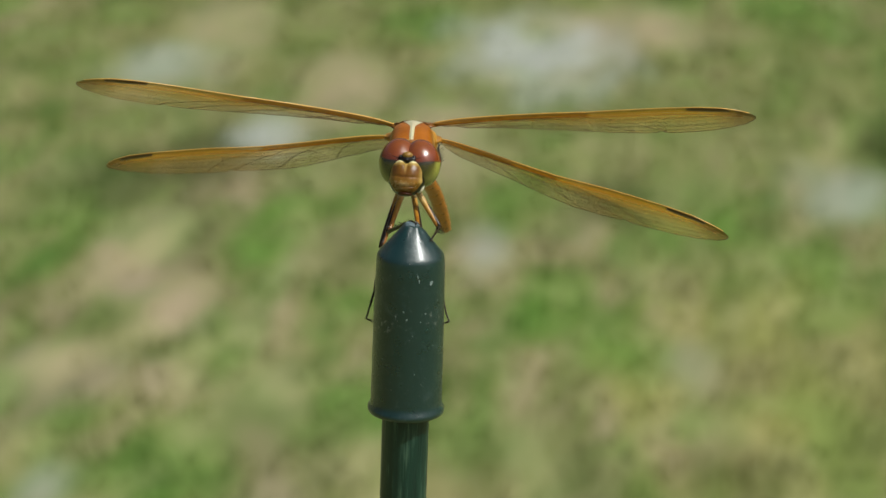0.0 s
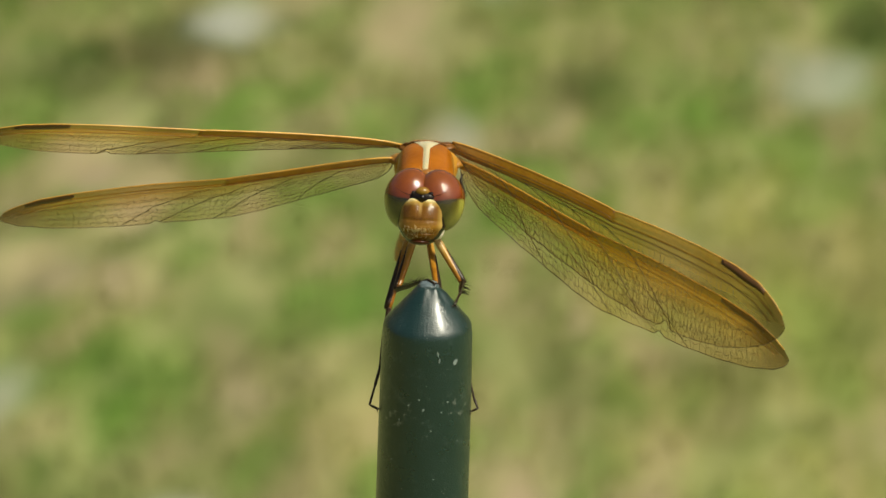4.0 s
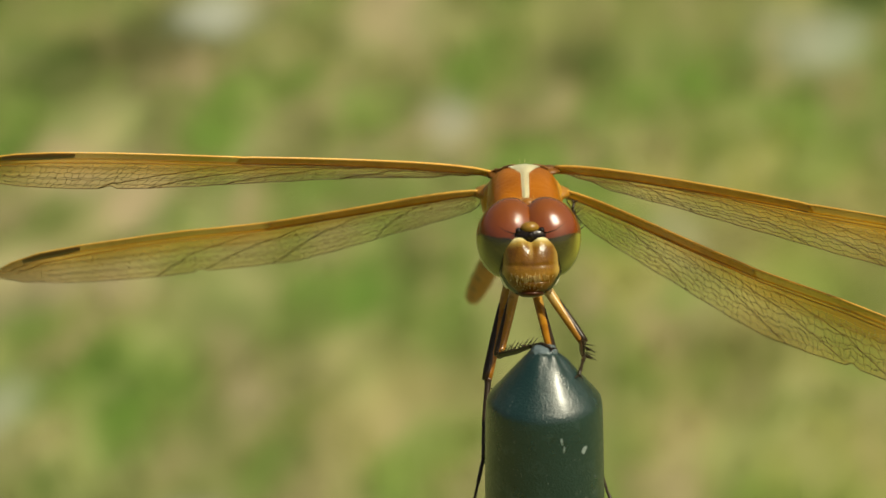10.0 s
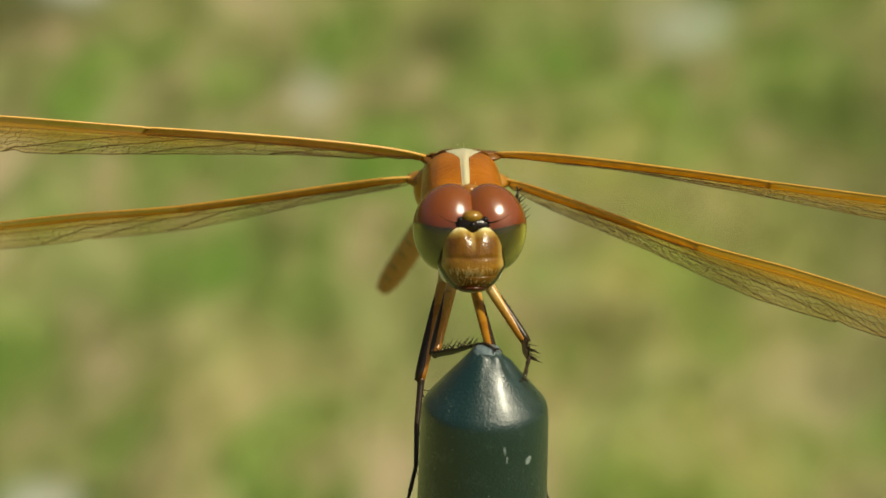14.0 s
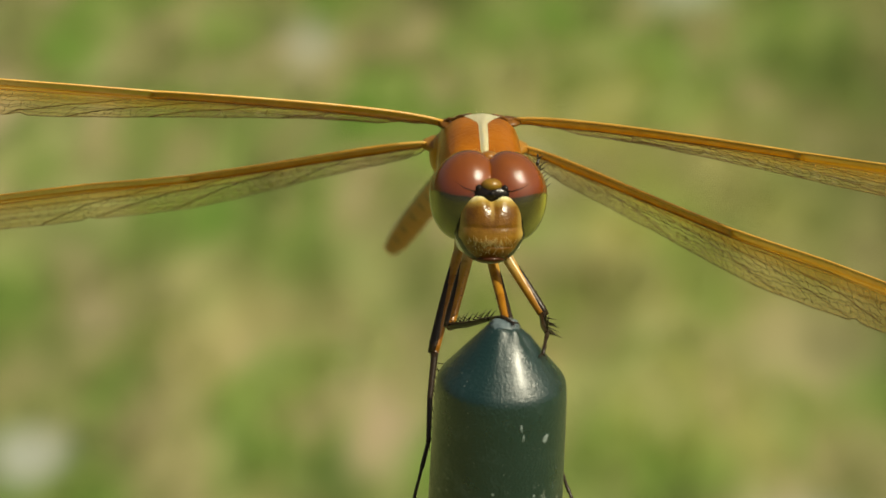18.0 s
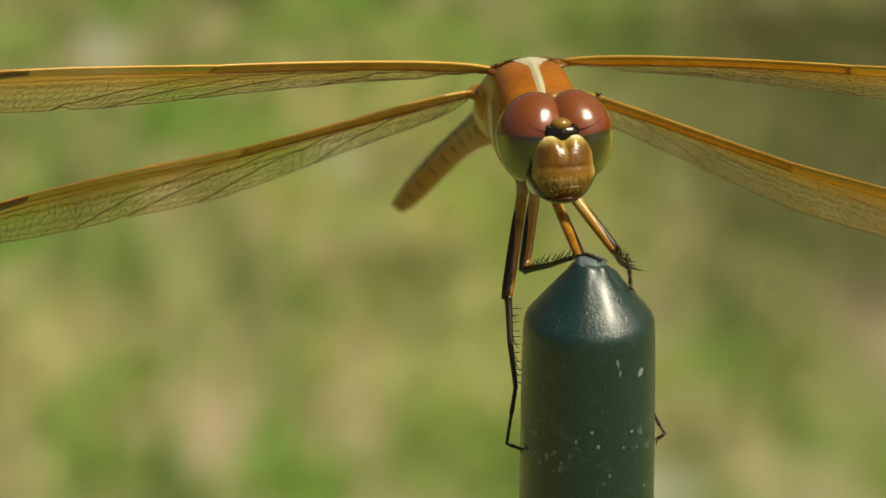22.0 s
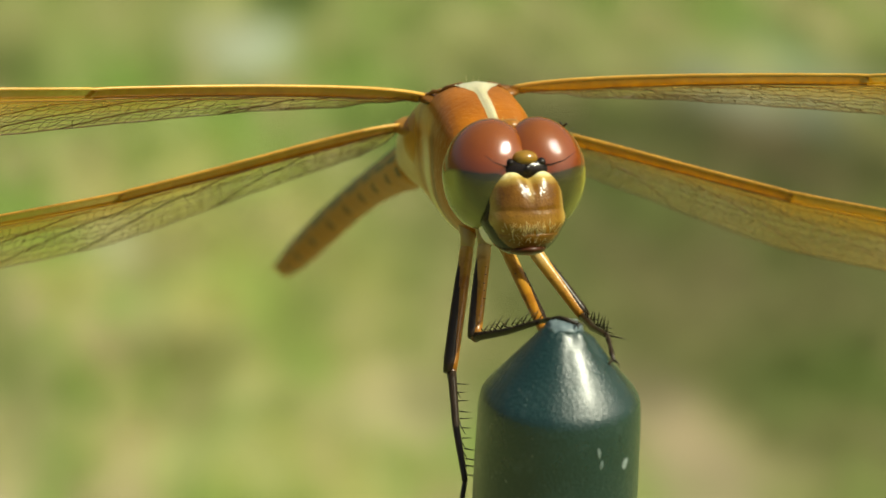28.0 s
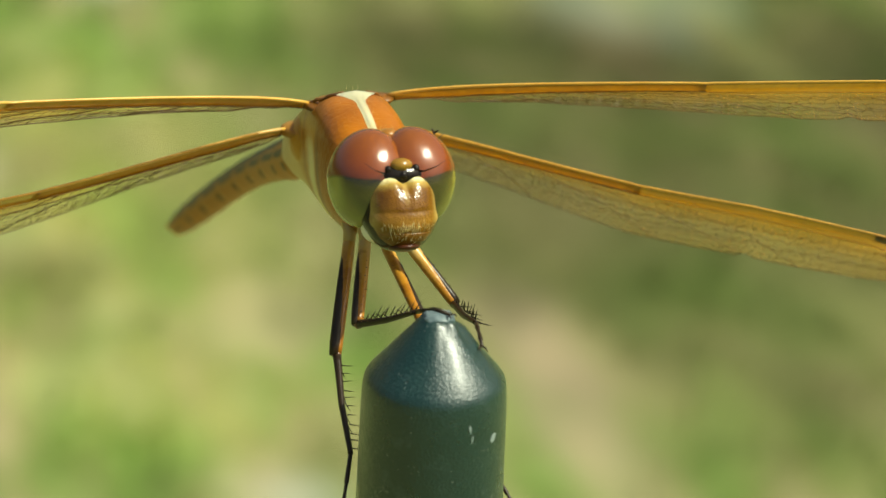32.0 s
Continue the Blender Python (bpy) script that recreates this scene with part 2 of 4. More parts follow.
def eye_material():
    """Red-brown above, olive below; each facet is a tiny dome with its own normal."""
    s = Shader("compound_eye", 0.075, spec=1.0)
    z = s.math("ADD", s.axis(2), s.math("MULTIPLY", s.math("SUBTRACT", s.noise(500, 2), 0.5), 0.0003))
    col = s.ramp(s.span(z, -0.0032, 0.0032, 0, 1, False), (0.0, (0.26, 0.26, 0.050)), (0.22, (0.17, 0.165, 0.028)), (0.40, (0.12, 0.105, 0.016)), (0.455, (0.040, 0.026, 0.005)), (0.485, (0.17, 0.030, 0.003)), (0.60, (0.22, 0.046, 0.004)), (1.0, (0.24, 0.070, 0.006)))
    below = s.span(z, -0.0001, -0.0004)
    outer = s.math("MULTIPLY", s.span(s.math("ABSOLUTE", s.axis(0)), 0.0012, 0.0022), s.span(s.axis(1), -0.0016, -0.0007))
    rim = s.math("MULTIPLY", s.math("MAXIMUM", outer, s.span(s.axis(1), -0.0002, 0.0016)), below)
    col = s.mix(s.math("MULTIPLY", rim, 0.8), col, (0.40, 0.41, 0.07))
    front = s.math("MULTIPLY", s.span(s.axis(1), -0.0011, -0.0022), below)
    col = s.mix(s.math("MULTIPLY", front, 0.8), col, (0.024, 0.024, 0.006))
    row = s.math("MULTIPLY", s.axis(2), 21000)
    a = s.math("SUBTRACT", s.math("FRACT", s.math("ADD", s.math("MULTIPLY", s.axis(0), 19000), s.math("MULTIPLY", s.math("FLOOR", row), 0.5))), 0.5)
    b = s.math("SUBTRACT", s.math("FRACT", row), 0.5)
    s.colour(s.mix(s.span(s.math("MAXIMUM", s.math("ABSOLUTE", a), s.math("ABSOLUTE", b)), 0.28, 0.5, 0.0, 0.4), col, (0.03, 0.010, 0.005)))
    lean = s.nodes.new("ShaderNodeCombineXYZ")
    s.link(a, lean.inputs[0])
    s.link(b, lean.inputs[2])
    big = s.nodes.new("ShaderNodeVectorMath")
    big.operation = "SCALE"
    big.inputs["Scale"].default_value = 0.25
    s.link(lean.outputs[0], big.inputs[0])
    turned = s.nodes.new("ShaderNodeVectorTransform")
    turned.vector_type, turned.convert_from, turned.convert_to = "VECTOR", "OBJECT", "WORLD"
    s.link(big.outputs[0], turned.inputs[0])
    face = s.nodes.new("ShaderNodeNewGeometry")
    total = s.nodes.new("ShaderNodeVectorMath")
    s.link(face.outputs["Normal"], total.inputs[0])
    s.link(turned.outputs[0], total.inputs[1])
    unit = s.nodes.new("ShaderNodeVectorMath")
    unit.operation = "NORMALIZE"
    s.link(total.outputs[0], unit.inputs[0])
    s.link(unit.outputs[0], s.p.inputs["Normal"])
    return s.mat


def thorax_material():
    """Amber shoulders; behind a dark seam the side plates are golden tan with cream low down."""
    s = Shader("amber_thorax", 0.33, spec=0.35)
    y, z = s.axis(1), s.axis(2)
    amber = s.mix(s.noise(420, 4), (0.15, 0.036, 0.001), (0.50, 0.165, 0.005))
    tan = s.mix(s.noise(300, 3), (0.42, 0.18, 0.012), (0.52, 0.27, 0.036))
    pale = s.mix(s.noise(600, 2), (0.66, 0.55, 0.24), (0.84, 0.76, 0.46))
    lane = s.math("ADD", s.math("SUBTRACT", y, s.math("MULTIPLY", z, 0.35)), s.math("MULTIPLY", s.noise(350, 2), 0.0010))
    side = s.math("MULTIPLY", s.span(lane, 0.0150, 0.0158), s.span(z, 0.0068, 0.0056))
    cream = s.math("MULTIPLY", s.math("MULTIPLY", s.span(lane, 0.0156, 0.0162), s.span(lane, 0.0188, 0.0172)), s.span(z, 0.0058, 0.0040))
    rear = s.math("MULTIPLY", s.span(lane, 0.0200, 0.0225), s.span(z, 0.0040, 0.0015))
    seam = s.math("MULTIPLY", s.span(lane, 0.01440, 0.0149), s.span(lane, 0.0157, 0.0152))
    rib = s.math("MULTIPLY", s.span(lane, 0.0186, 0.0190), s.span(lane, 0.0199, 0.0194))
    col = s.mix(side, amber, tan)
    col = s.mix(s.math("MULTIPLY", cream, 0.85), col, pale)
    col = s.mix(s.math("MULTIPLY", rear, 0.35), col, pale)
    col = s.mix(s.math("MULTIPLY", rib, 0.8), col, (0.34, 0.12, 0.006))
    s.colour(s.mix(s.math("MULTIPLY", seam, s.math("MULTIPLY", s.span(z, 0.0064, 0.0050), 0.7)), col, (0.16, 0.050, 0.004)))
    s.bump(s.math("ADD", s.noise(3200, 3, 0.6), s.noise(500, 2)), 0.7, 0.00009)
    return s.mat


def abdomen_material():
    s = Shader("amber_abdomen", 0.45, spec=0.4)
    x, z = s.axis(0), s.axis(2)
    amber = s.mix(s.noise(450, 4), (0.32, 0.105, 0.003), (0.47, 0.19, 0.016))
    side = s.math("ABSOLUTE", s.math("ADD", x, s.math("MULTIPLY", s.math("SUBTRACT", s.noise(400, 2), 0.5), 0.0006)))
    ridge = s.math("MULTIPLY", s.span(z, 0.00015, 0.0006), s.span(side, 0.0008, 0.0004))
    flank = s.math("MULTIPLY", s.span(s.math("ABSOLUTE", s.math("ADD", z, 0.0006)), 0.0004, 0.0002), s.span(s.noise(330, 3, 0.6), 0.47, 0.58))
    wave = s.math("MULTIPLY", s.math("SUBTRACT", s.noise(500, 2), 0.5), 0.0005)
    dash = s.math("MULTIPLY", s.span(s.math("ABSOLUTE", s.math("ADD", wave, s.math("SUBTRACT", z, 0.00040))), 0.00036, 0.00020), s.span(s.math("ADD", s.axis(1), wave), 0.0008, 0.0013))
    flank = s.math("MAXIMUM", flank, dash)
    s.colour(s.mix(s.math("MAXIMUM", ridge, s.math("MULTIPLY", flank, 0.85)), amber, (0.02, 0.013, 0.008)))
    s.bump(s.noise(2500, 3), 0.3, 0.00006)
    return s.mat


def face_material():
    """Cream along the top and sides of the bulges, gold-brown between, tan across the clypeus, darker at the lip."""
    s = Shader("brown_face_plate", 0.22, spec=0.5)
    x, z = s.math("ABSOLUTE", s.axis(0)), s.axis(2)
    z = s.math("ADD", z, s.math("MULTIPLY", s.math("SUBTRACT", s.noise(500, 3), 0.5), 0.0007))
    col = s.ramp(s.span(z, -0.0043, 0.0003, 0, 1, False), (0.0, (0.030, 0.010, 0.002)), (0.06, (0.085, 0.030, 0.003)), (0.14, (0.15, 0.060, 0.004)), (0.27, (0.18, 0.078, 0.006)), (0.38, (0.23, 0.110, 0.011)), (0.47, (0.20, 0.092, 0.008)), (0.51, (0.16, 0.068, 0.004)), (0.60, (0.15, 0.060, 0.003)), (0.78, (0.17, 0.072, 0.004)), (0.87, (0.40, 0.27, 0.06)), (0.94, (0.85, 0.78, 0.42)))
    rim = s.math("MULTIPLY", s.span(x, 0.0015, 0.0021), s.span(z, -0.0033, -0.0024))
    col = s.mix(s.math("MULTIPLY", rim, 0.55), col, (0.60, 0.44, 0.13))
    keel = s.math("MULTIPLY", s.span(x, 0.00022, 0.00005), s.span(z, -0.0018, -0.0010))
    col = s.mix(s.math("MULTIPLY", keel, 0.35), col, (0.60, 0.42, 0.13))
    blot = s.math("MULTIPLY", s.span(s.noise(1100, 3, 0.6), 0.46, 0.66), 0.5)
    s.colour(s.mix(blot, col, s.mix(1.0, col, (0.45, 0.36, 0.25), "MULTIPLY")))
    s.bump(s.math("ADD", s.noise(2600, 3), s.math("MULTIPLY", s.cells(7500), 0.5)), 0.6, 0.000055)
    return s.mat


def thigh_material():
    """Cream-tan near the body, amber below, with brown mottling."""
    s = Shader("amber_thigh", 0.3, spec=0.4)
    z = s.math("ADD", s.axis(2), s.math("MULTIPLY", s.math("SUBTRACT", s.noise(700, 3), 0.5), 0.0016))
    col = s.ramp(s.span(z, -0.0035, 0.0012, 0, 1, False), (0.0, (0.26, 0.10, 0.010)), (0.45, (0.36, 0.155, 0.012)), (0.72, (0.46, 0.25, 0.045)), (1.0, (0.62, 0.46, 0.20)))
    blot = s.math("MULTIPLY", s.span(s.noise(1300, 3, 0.6), 0.50, 0.66), 0.55)
    s.colour(s.mix(blot, col, s.mix(1.0, col, (0.5, 0.38, 0.3), "MULTIPLY")))
    s.bump(s.noise(4000, 2), 0.4, 0.00005)
    return s.mat


def membrane_material(length, nodus):
    """Clear sheet with amber along the front, a brown strip up to the nodus, a yellow-green one past it and a smoky tip."""
    s = Shader("amber_wing_membrane", 0.24, spec=0.45)
    x, y = s.axis(0), s.axis(1)
    back = s.math("SUBTRACT", y, s.span(x, length * 0.10, length * 0.5, 0.0022, 0.0))
    front = s.span(back, -0.0064, -0.0009)
    strip = s.span(y, -0.0011, -0.0006)
    inner = s.span(x, length * (nodus + 0.005), length * (nodus - 0.005))
    outer = s.span(x, length * 0.22, length * 0.66)
    tip = s.span(x, length * 0.84, length * 0.985)
    cloud = s.noise(160, 3)
    fine = s.noise(900, 3, 0.6)
    sheet = s.mix(cloud, (0.58, 0.37, 0.095), (0.50, 0.27, 0.045))
    amber = s.mix(cloud, (0.67, 0.34, 0.018), (0.55, 0.245, 0.010))
    col = s.mix(s.math("MULTIPLY", front, 0.85), sheet, amber)
    band = s.mix(inner, s.mix(fine, (0.67, 0.34, 0.017), (0.53, 0.235, 0.010)), s.mix(fine, (0.70, 0.29, 0.013), (0.34, 0.11, 0.004)))
    col = s.mix(strip, col, band)
    col = s.mix(s.math("MULTIPLY", tip, 0.85), col, (0.09, 0.045, 0.016))
    cover = s.math("ADD", s.span(cloud, 0.3, 0.7, 0.04, 0.11), s.math("MULTIPLY", outer, 0.17))
    cover = s.math("ADD", cover, s.math("MULTIPLY", front, 0.30))
    cover = s.math("MAXIMUM", cover, s.math("MULTIPLY", strip, s.math("ADD", 0.58, s.math("MULTIPLY", inner, 0.24))))
    cover = s.math("MINIMUM", s.math("ADD", cover, s.math("MULTIPLY", tip, 0.35)), 0.93)
    s.colour(col)
    s.bump(s.cells(1400), 0.4, 0.00005)
    clear = s.nodes.new("ShaderNodeBsdfTransparent")
    s.link(s.mix(front, (0.95, 0.92, 0.83), (0.97, 0.84, 0.52)), clear.inputs[0])
    lit = s.nodes.new("ShaderNodeBsdfTranslucent")
    s.link(col, lit.inputs[0])
    both = s.nodes.new("ShaderNodeMixShader")
    both.inputs[0].default_value = 0.6
    s.link(s.p.outputs[0], both.inputs[1])
    s.link(lit.outputs[0], both.inputs[2])
    m = s.nodes.new("ShaderNodeMixShader")
    s.link(cover, m.inputs[0])
    s.link(clear.outputs[0], m.inputs[1])
    s.link(both.outputs[0], m.inputs[2])
    s.link(m.outputs[0], s.out.inputs["Surface"])
    return s.mat


# ---- mesh helpers ----
def part(name, bm, material, parent, label="", smooth=True):
    me = bpy.data.meshes.new(name)
    bmesh.ops.recalc_face_normals(bm, faces=bm.faces[:])
    if smooth:
        for f in bm.faces:
            f.smooth = True
    bm.to_mesh(me)
    bm.free()
    me.materials.append(material)
    ob = new(name, me)
    ob.parent = parent
    return tagged(ob, label) if label else ob


def hub(name, parent=None, at=(0, 0, 0)):
    ob = new(name)
    ob.empty_display_size = 0.005
    ob.location = at
    ob.parent = parent
    return ob


def lathe(bm, profile, n=48):
    """Turns (radius, height) pairs round z; both ends are closed."""
    rings = []
    for r, z in profile:
        rings.append([bm.verts.new((r * math.cos(2 * math.pi * k / n), r * math.sin(2 * math.pi * k / n), z)) for k in range(n)])
    loft(bm, rings)


def loft(bm, rings, close=True):
    n = len(rings[0])
    for a, b in zip(rings, rings[1:]):
        for k in range(n):
            bm.faces.new((a[k], a[(k + 1) % n], b[(k + 1) % n], b[k]))
    if close:
        bm.faces.new(rings[0])
        bm.faces.new(rings[-1])


def tube(bm, points, radii, n=8, flat=1.0):
    """A tapered pipe along points."""
    pts = [Vector(p) for p in points]
    rings, side = [], None
    for i, p in enumerate(pts):
        way = (pts[min(i + 1, len(pts) - 1)] - pts[max(i - 1, 0)]).normalized()
        if side is None:
            side = way.orthogonal().normalized()
        side = (side - way * side.dot(way)).normalized()
        up = way.cross(side)
        r = radii[i]
        rings.append([bm.verts.new(p + side * r * math.cos(2 * math.pi * k / n) + up * r * flat * math.sin(2 * math.pi * k / n)) for k in range(n)])
    loft(bm, rings)


def blob(bm, centre, size, nu=32, nv=20, shape=None):
    """An ellipsoid; shape moves each unit point before it is sized."""
    rings = []
    for j in range(1, nv):
        th = math.pi * j / nv
        ring = []
        for k in range(nu):
            ph = 2 * math.pi * k / nu
            v = Vector((math.sin(th) * math.cos(ph), math.sin(th) * math.sin(ph), math.cos(th)))
            if shape:
                v = shape(v)
            ring.append(bm.verts.new((centre[0] + v.x * size[0], centre[1] + v.y * size[1], centre[2] + v.z * size[2])))
        rings.append(ring)
    loft(bm, rings, close=False)
    for ring, z in ((rings[0], 1), (rings[-1], -1)):
        v = Vector((0, 0, z))
        if shape:
            v = shape(v)
        top = bm.verts.new((centre[0] + v.x * size[0], centre[1] + v.y * size[1], centre[2] + v.z * size[2]))
        for k in range(nu):
            bm.faces.new((ring[k], ring[(k + 1) % nu], top))


def curve_through(points, n):
    """Points on a smooth line through the given ones."""
    P = [Vector(p) for p in points]
    P = [2 * P[0] - P[1], *P, 2 * P[-1] - P[-2]]
    out = []
    for i in range(1, len(P) - 2):
        for k in range(n):
            t = k / n
            a, b, c, d = P[i - 1 : i + 3]
            out.append(0.5 * (2 * b + (c - a) * t + (2 * a - 5 * b + 4 * c - d) * t * t + (3 * b - a - 3 * c + d) * t**3))
    return out + [P[-2]]


# ---- ground ----
# x, y, half width, half depth and share of each place
PALE_PLACES = [(0.04, 4.06, 0.153, 0.3, 1.0), (-0.24, 1.9, 0.03, 0.06, 1.0), (-0.34, 3.51, 0.06, 0.15, 0.9), (0.45, 3.32, 0.081, 0.16, 0.6), (0.21, 2.6, 0.034, 0.1, 0.25), (-0.54, 3.88, 0.096, 0.18, 0.6), (-0.03, 2.98, 0.036, 0.13, 0.6), (0.38, 1.82, 0.053, 0.06, 0.6), (1.04, 3.08, 0.11, 0.19, 0.28), (-0.43, 2.17, 0.032, 0.08, 0.5), (1.12, 3.12, 0.09, 0.18, 0.26)]
BARE_PLACES = [(-0.47, 2.49, 0.079, 0.12, 1.0), (0.66, 2.06, 0.055, 0.2, 0.9), (-0.44, 2.92, 0.062, 0.21, 0.9), (0.05, 1.95, 0.033, 0.09, 0.9), (0.64, 1.87, 0.047, 0.15, 0.8), (0.49, 1.79, 0.054, 0.07, 0.8), (-0.37, 2.73, 0.052, 0.12, 0.7), (-0.25, 3.77, 0.068, 0.24, 0.6), (0.24, 2.39, 0.035, 0.08, 0.6), (0.19, 4.27, 0.123, 0.17, 0.6), (-0.1, 3.5, 0.07, 0.24, 0.6), (-0.05, 2.17, 0.056, 0.1, 0.6), (0.43, 2.16, 0.066, 0.09, 0.6), (-0.47, 4.15, 0.083, 0.25, 0.5), (-0.24, 2.4, 0.047, 0.12, 0.5)]
LUSH_PLACES = [(-0.57, 3.22, 0.064, 0.16, 1.0), (0.11, 1.87, 0.059, 0.09, 1.0), (-0.28, 3.08, 0.061, 0.12, 0.9), (0.51, 3.6, 0.049, 0.2, 0.9), (0.06, 2.75, 0.071, 0.15, 0.9), (-0.3, 2.34, 0.035, 0.1, 0.9), (0.56, 3.18, 0.085, 0.15, 0.9), (-0.14, 4.25, 0.07, 0.21, 0.8), (0.5, 4.4, 0.107, 0.18, 0.8), (0.34, 2.59, 0.056, 0.13, 0.8), (-0.31, 2.08, 0.045, 0.1, 0.7), (-0.25, 2.13, 0.04, 0.1, 0.7), (0.31, 1.94, 0.057, 0.09, 0.7), (0.28, 2.98, 0.131, 0.26, 0.7), (0.89, 2.14, 0.074, 0.17, 0.7)]
STRAW_PLACES = [(0.19, 2.47, 0.078, 0.16, 0.7), (0.37, 2.0, 0.057, 0.1, 0.6), (0.3, 2.59, 0.087, 0.21, 0.6), (-0.06, 2.14, 0.075, 0.15, 0.6), (0.3, 2.55, 0.16, 0.4, 0.8), (0.25, 2.05, 0.12, 0.15, 0.6)]
DARK_PLACES = [(0.66, 2.27, 0.065, 0.21, 0.7), (-0.41, 3.35, 0.067, 0.17, 0.7), (0.53, 3.58, 0.048, 0.12, 0.7), (0.62, 2.43, 0.068, 0.24, 0.7), (0.79, 2.09, 0.077, 0.13, 0.65), (0.88, 2.2, 0.108, 0.18, 0.72), (-0.5, 3.26, 0.066, 0.13, 0.6), (0.87, 1.94, 0.064, 0.11, 0.7), (0.14, 3.26, 0.051, 0.13, 0.5), (0.85, 2.5, 0.28, 0.6, 0.78), (0.24, 2.31, 0.054, 0.07, 0.45), (1.0, 2.85, 0.2, 0.3, 0.98), (1.08, 2.3, 0.16, 0.3, 0.8), (1.3, 2.6, 0.2, 0.5, 1.0), (0.78, 2.9, 0.13, 0.3, 0.85)]


def build_ground():
    bm = bmesh.new()
    steps = [-60, -25, -10, -4, -2] + [-1.1 + 0.025 * k for k in range(117)] + [3, 6, 12, 25, 60]
    deep = [-60, -25, -8, -2, 0, 0.8] + [1.4 + 0.03 * k for k in range(110)] + [5.5, 8, 14, 30, 60]
    grid = []
    for y in deep:
        row = []
        for x in steps:
            h = 0.0
            if abs(x) < 3 and -1 < y < 6:
                h = 0.010 * noise.noise(Vector((x * 4, y * 2, 0))) + 0.009 * noise.noise(Vector((x * 12, y * 6, 4)))
            row.append(bm.verts.new((x, y, h - 0.010)))
        grid.append(row)
    for a, b in zip(grid, grid[1:]):
        for k in range(len(steps) - 1):
            bm.faces.new((a[k], a[k + 1], b[k + 1], b[k]))
    ob = part("ground", bm, ground_material(), None)
    tagged(ob, "patchy sunlit lawn with bare tan soil and pale stones", "ground", kind="structure")
    return ob


def build_grass():
    """Short blades over the stretch of lawn behind the stake."""
    rnd = np.random.default_rng(4)
    count = 60000
    x, y = rnd.uniform(-0.95, 1.65, count), rnd.uniform(1.55, 4.6, count)
    keep = np.array([noise.noise(Vector((p * 14, q * 7, 2))) for p, q in zip(x.tolist(), y.tolist())]) > rnd.uniform(-0.75, 0.15, count)
    for px, py, rx, ry, *_ in PALE_PLACES + BARE_PLACES:
        keep &= (((x - px) / rx) ** 2 + ((y - py) / ry) ** 2 > 1.0) | (rnd.random(count) < 0.12)
    x, y = x[keep], y[keep]
    n = len(x)
    h, w = rnd.uniform(0.008, 0.024, n), rnd.uniform(0.0005, 0.0012, n)
    floor_z = np.array([0.010 * noise.noise(Vector((p * 4, q * 2, 0))) + 0.009 * noise.noise(Vector((p * 12, q * 6, 4))) for p, q in zip(x.tolist(), y.tolist())]) - 0.010
    a, lean, way = rnd.uniform(0, 6.283, n), rnd.uniform(0.2, 1.1, n), rnd.uniform(0, 6.283, n)
    ux, uy = np.cos(a) * w, np.sin(a) * w
    dx, dy = np.cos(way) * lean * h, np.sin(way) * lean * h
    zero = floor_z + 0.001
    pts = np.stack([np.stack([x - ux, y - uy, zero], 1), np.stack([x + ux, y + uy, zero], 1), np.stack([x + dx * 0.4 + ux * 0.8, y + dy * 0.4 + uy * 0.8, floor_z + h * 0.8], 1), np.stack([x + dx * 0.4 - ux * 0.8, y + dy * 0.4 - uy * 0.8, floor_z + h * 0.8], 1), np.stack([x + dx, y + dy, floor_z + h], 1)], 1).reshape(-1, 3)
    k = np.arange(n) * 5
    faces = [f for i in k.tolist() for f in ((i, i + 1, i + 2, i + 3), (i + 3, i + 2, i + 4))]
    me = bpy.data.meshes.new("grass")
    me.from_pydata(pts.tolist(), [], faces)
    me.materials.append(grass_material())
    return tagged(new("grass", me), "short green and straw-coloured lawn grass blades", "grass", kind="stuff")


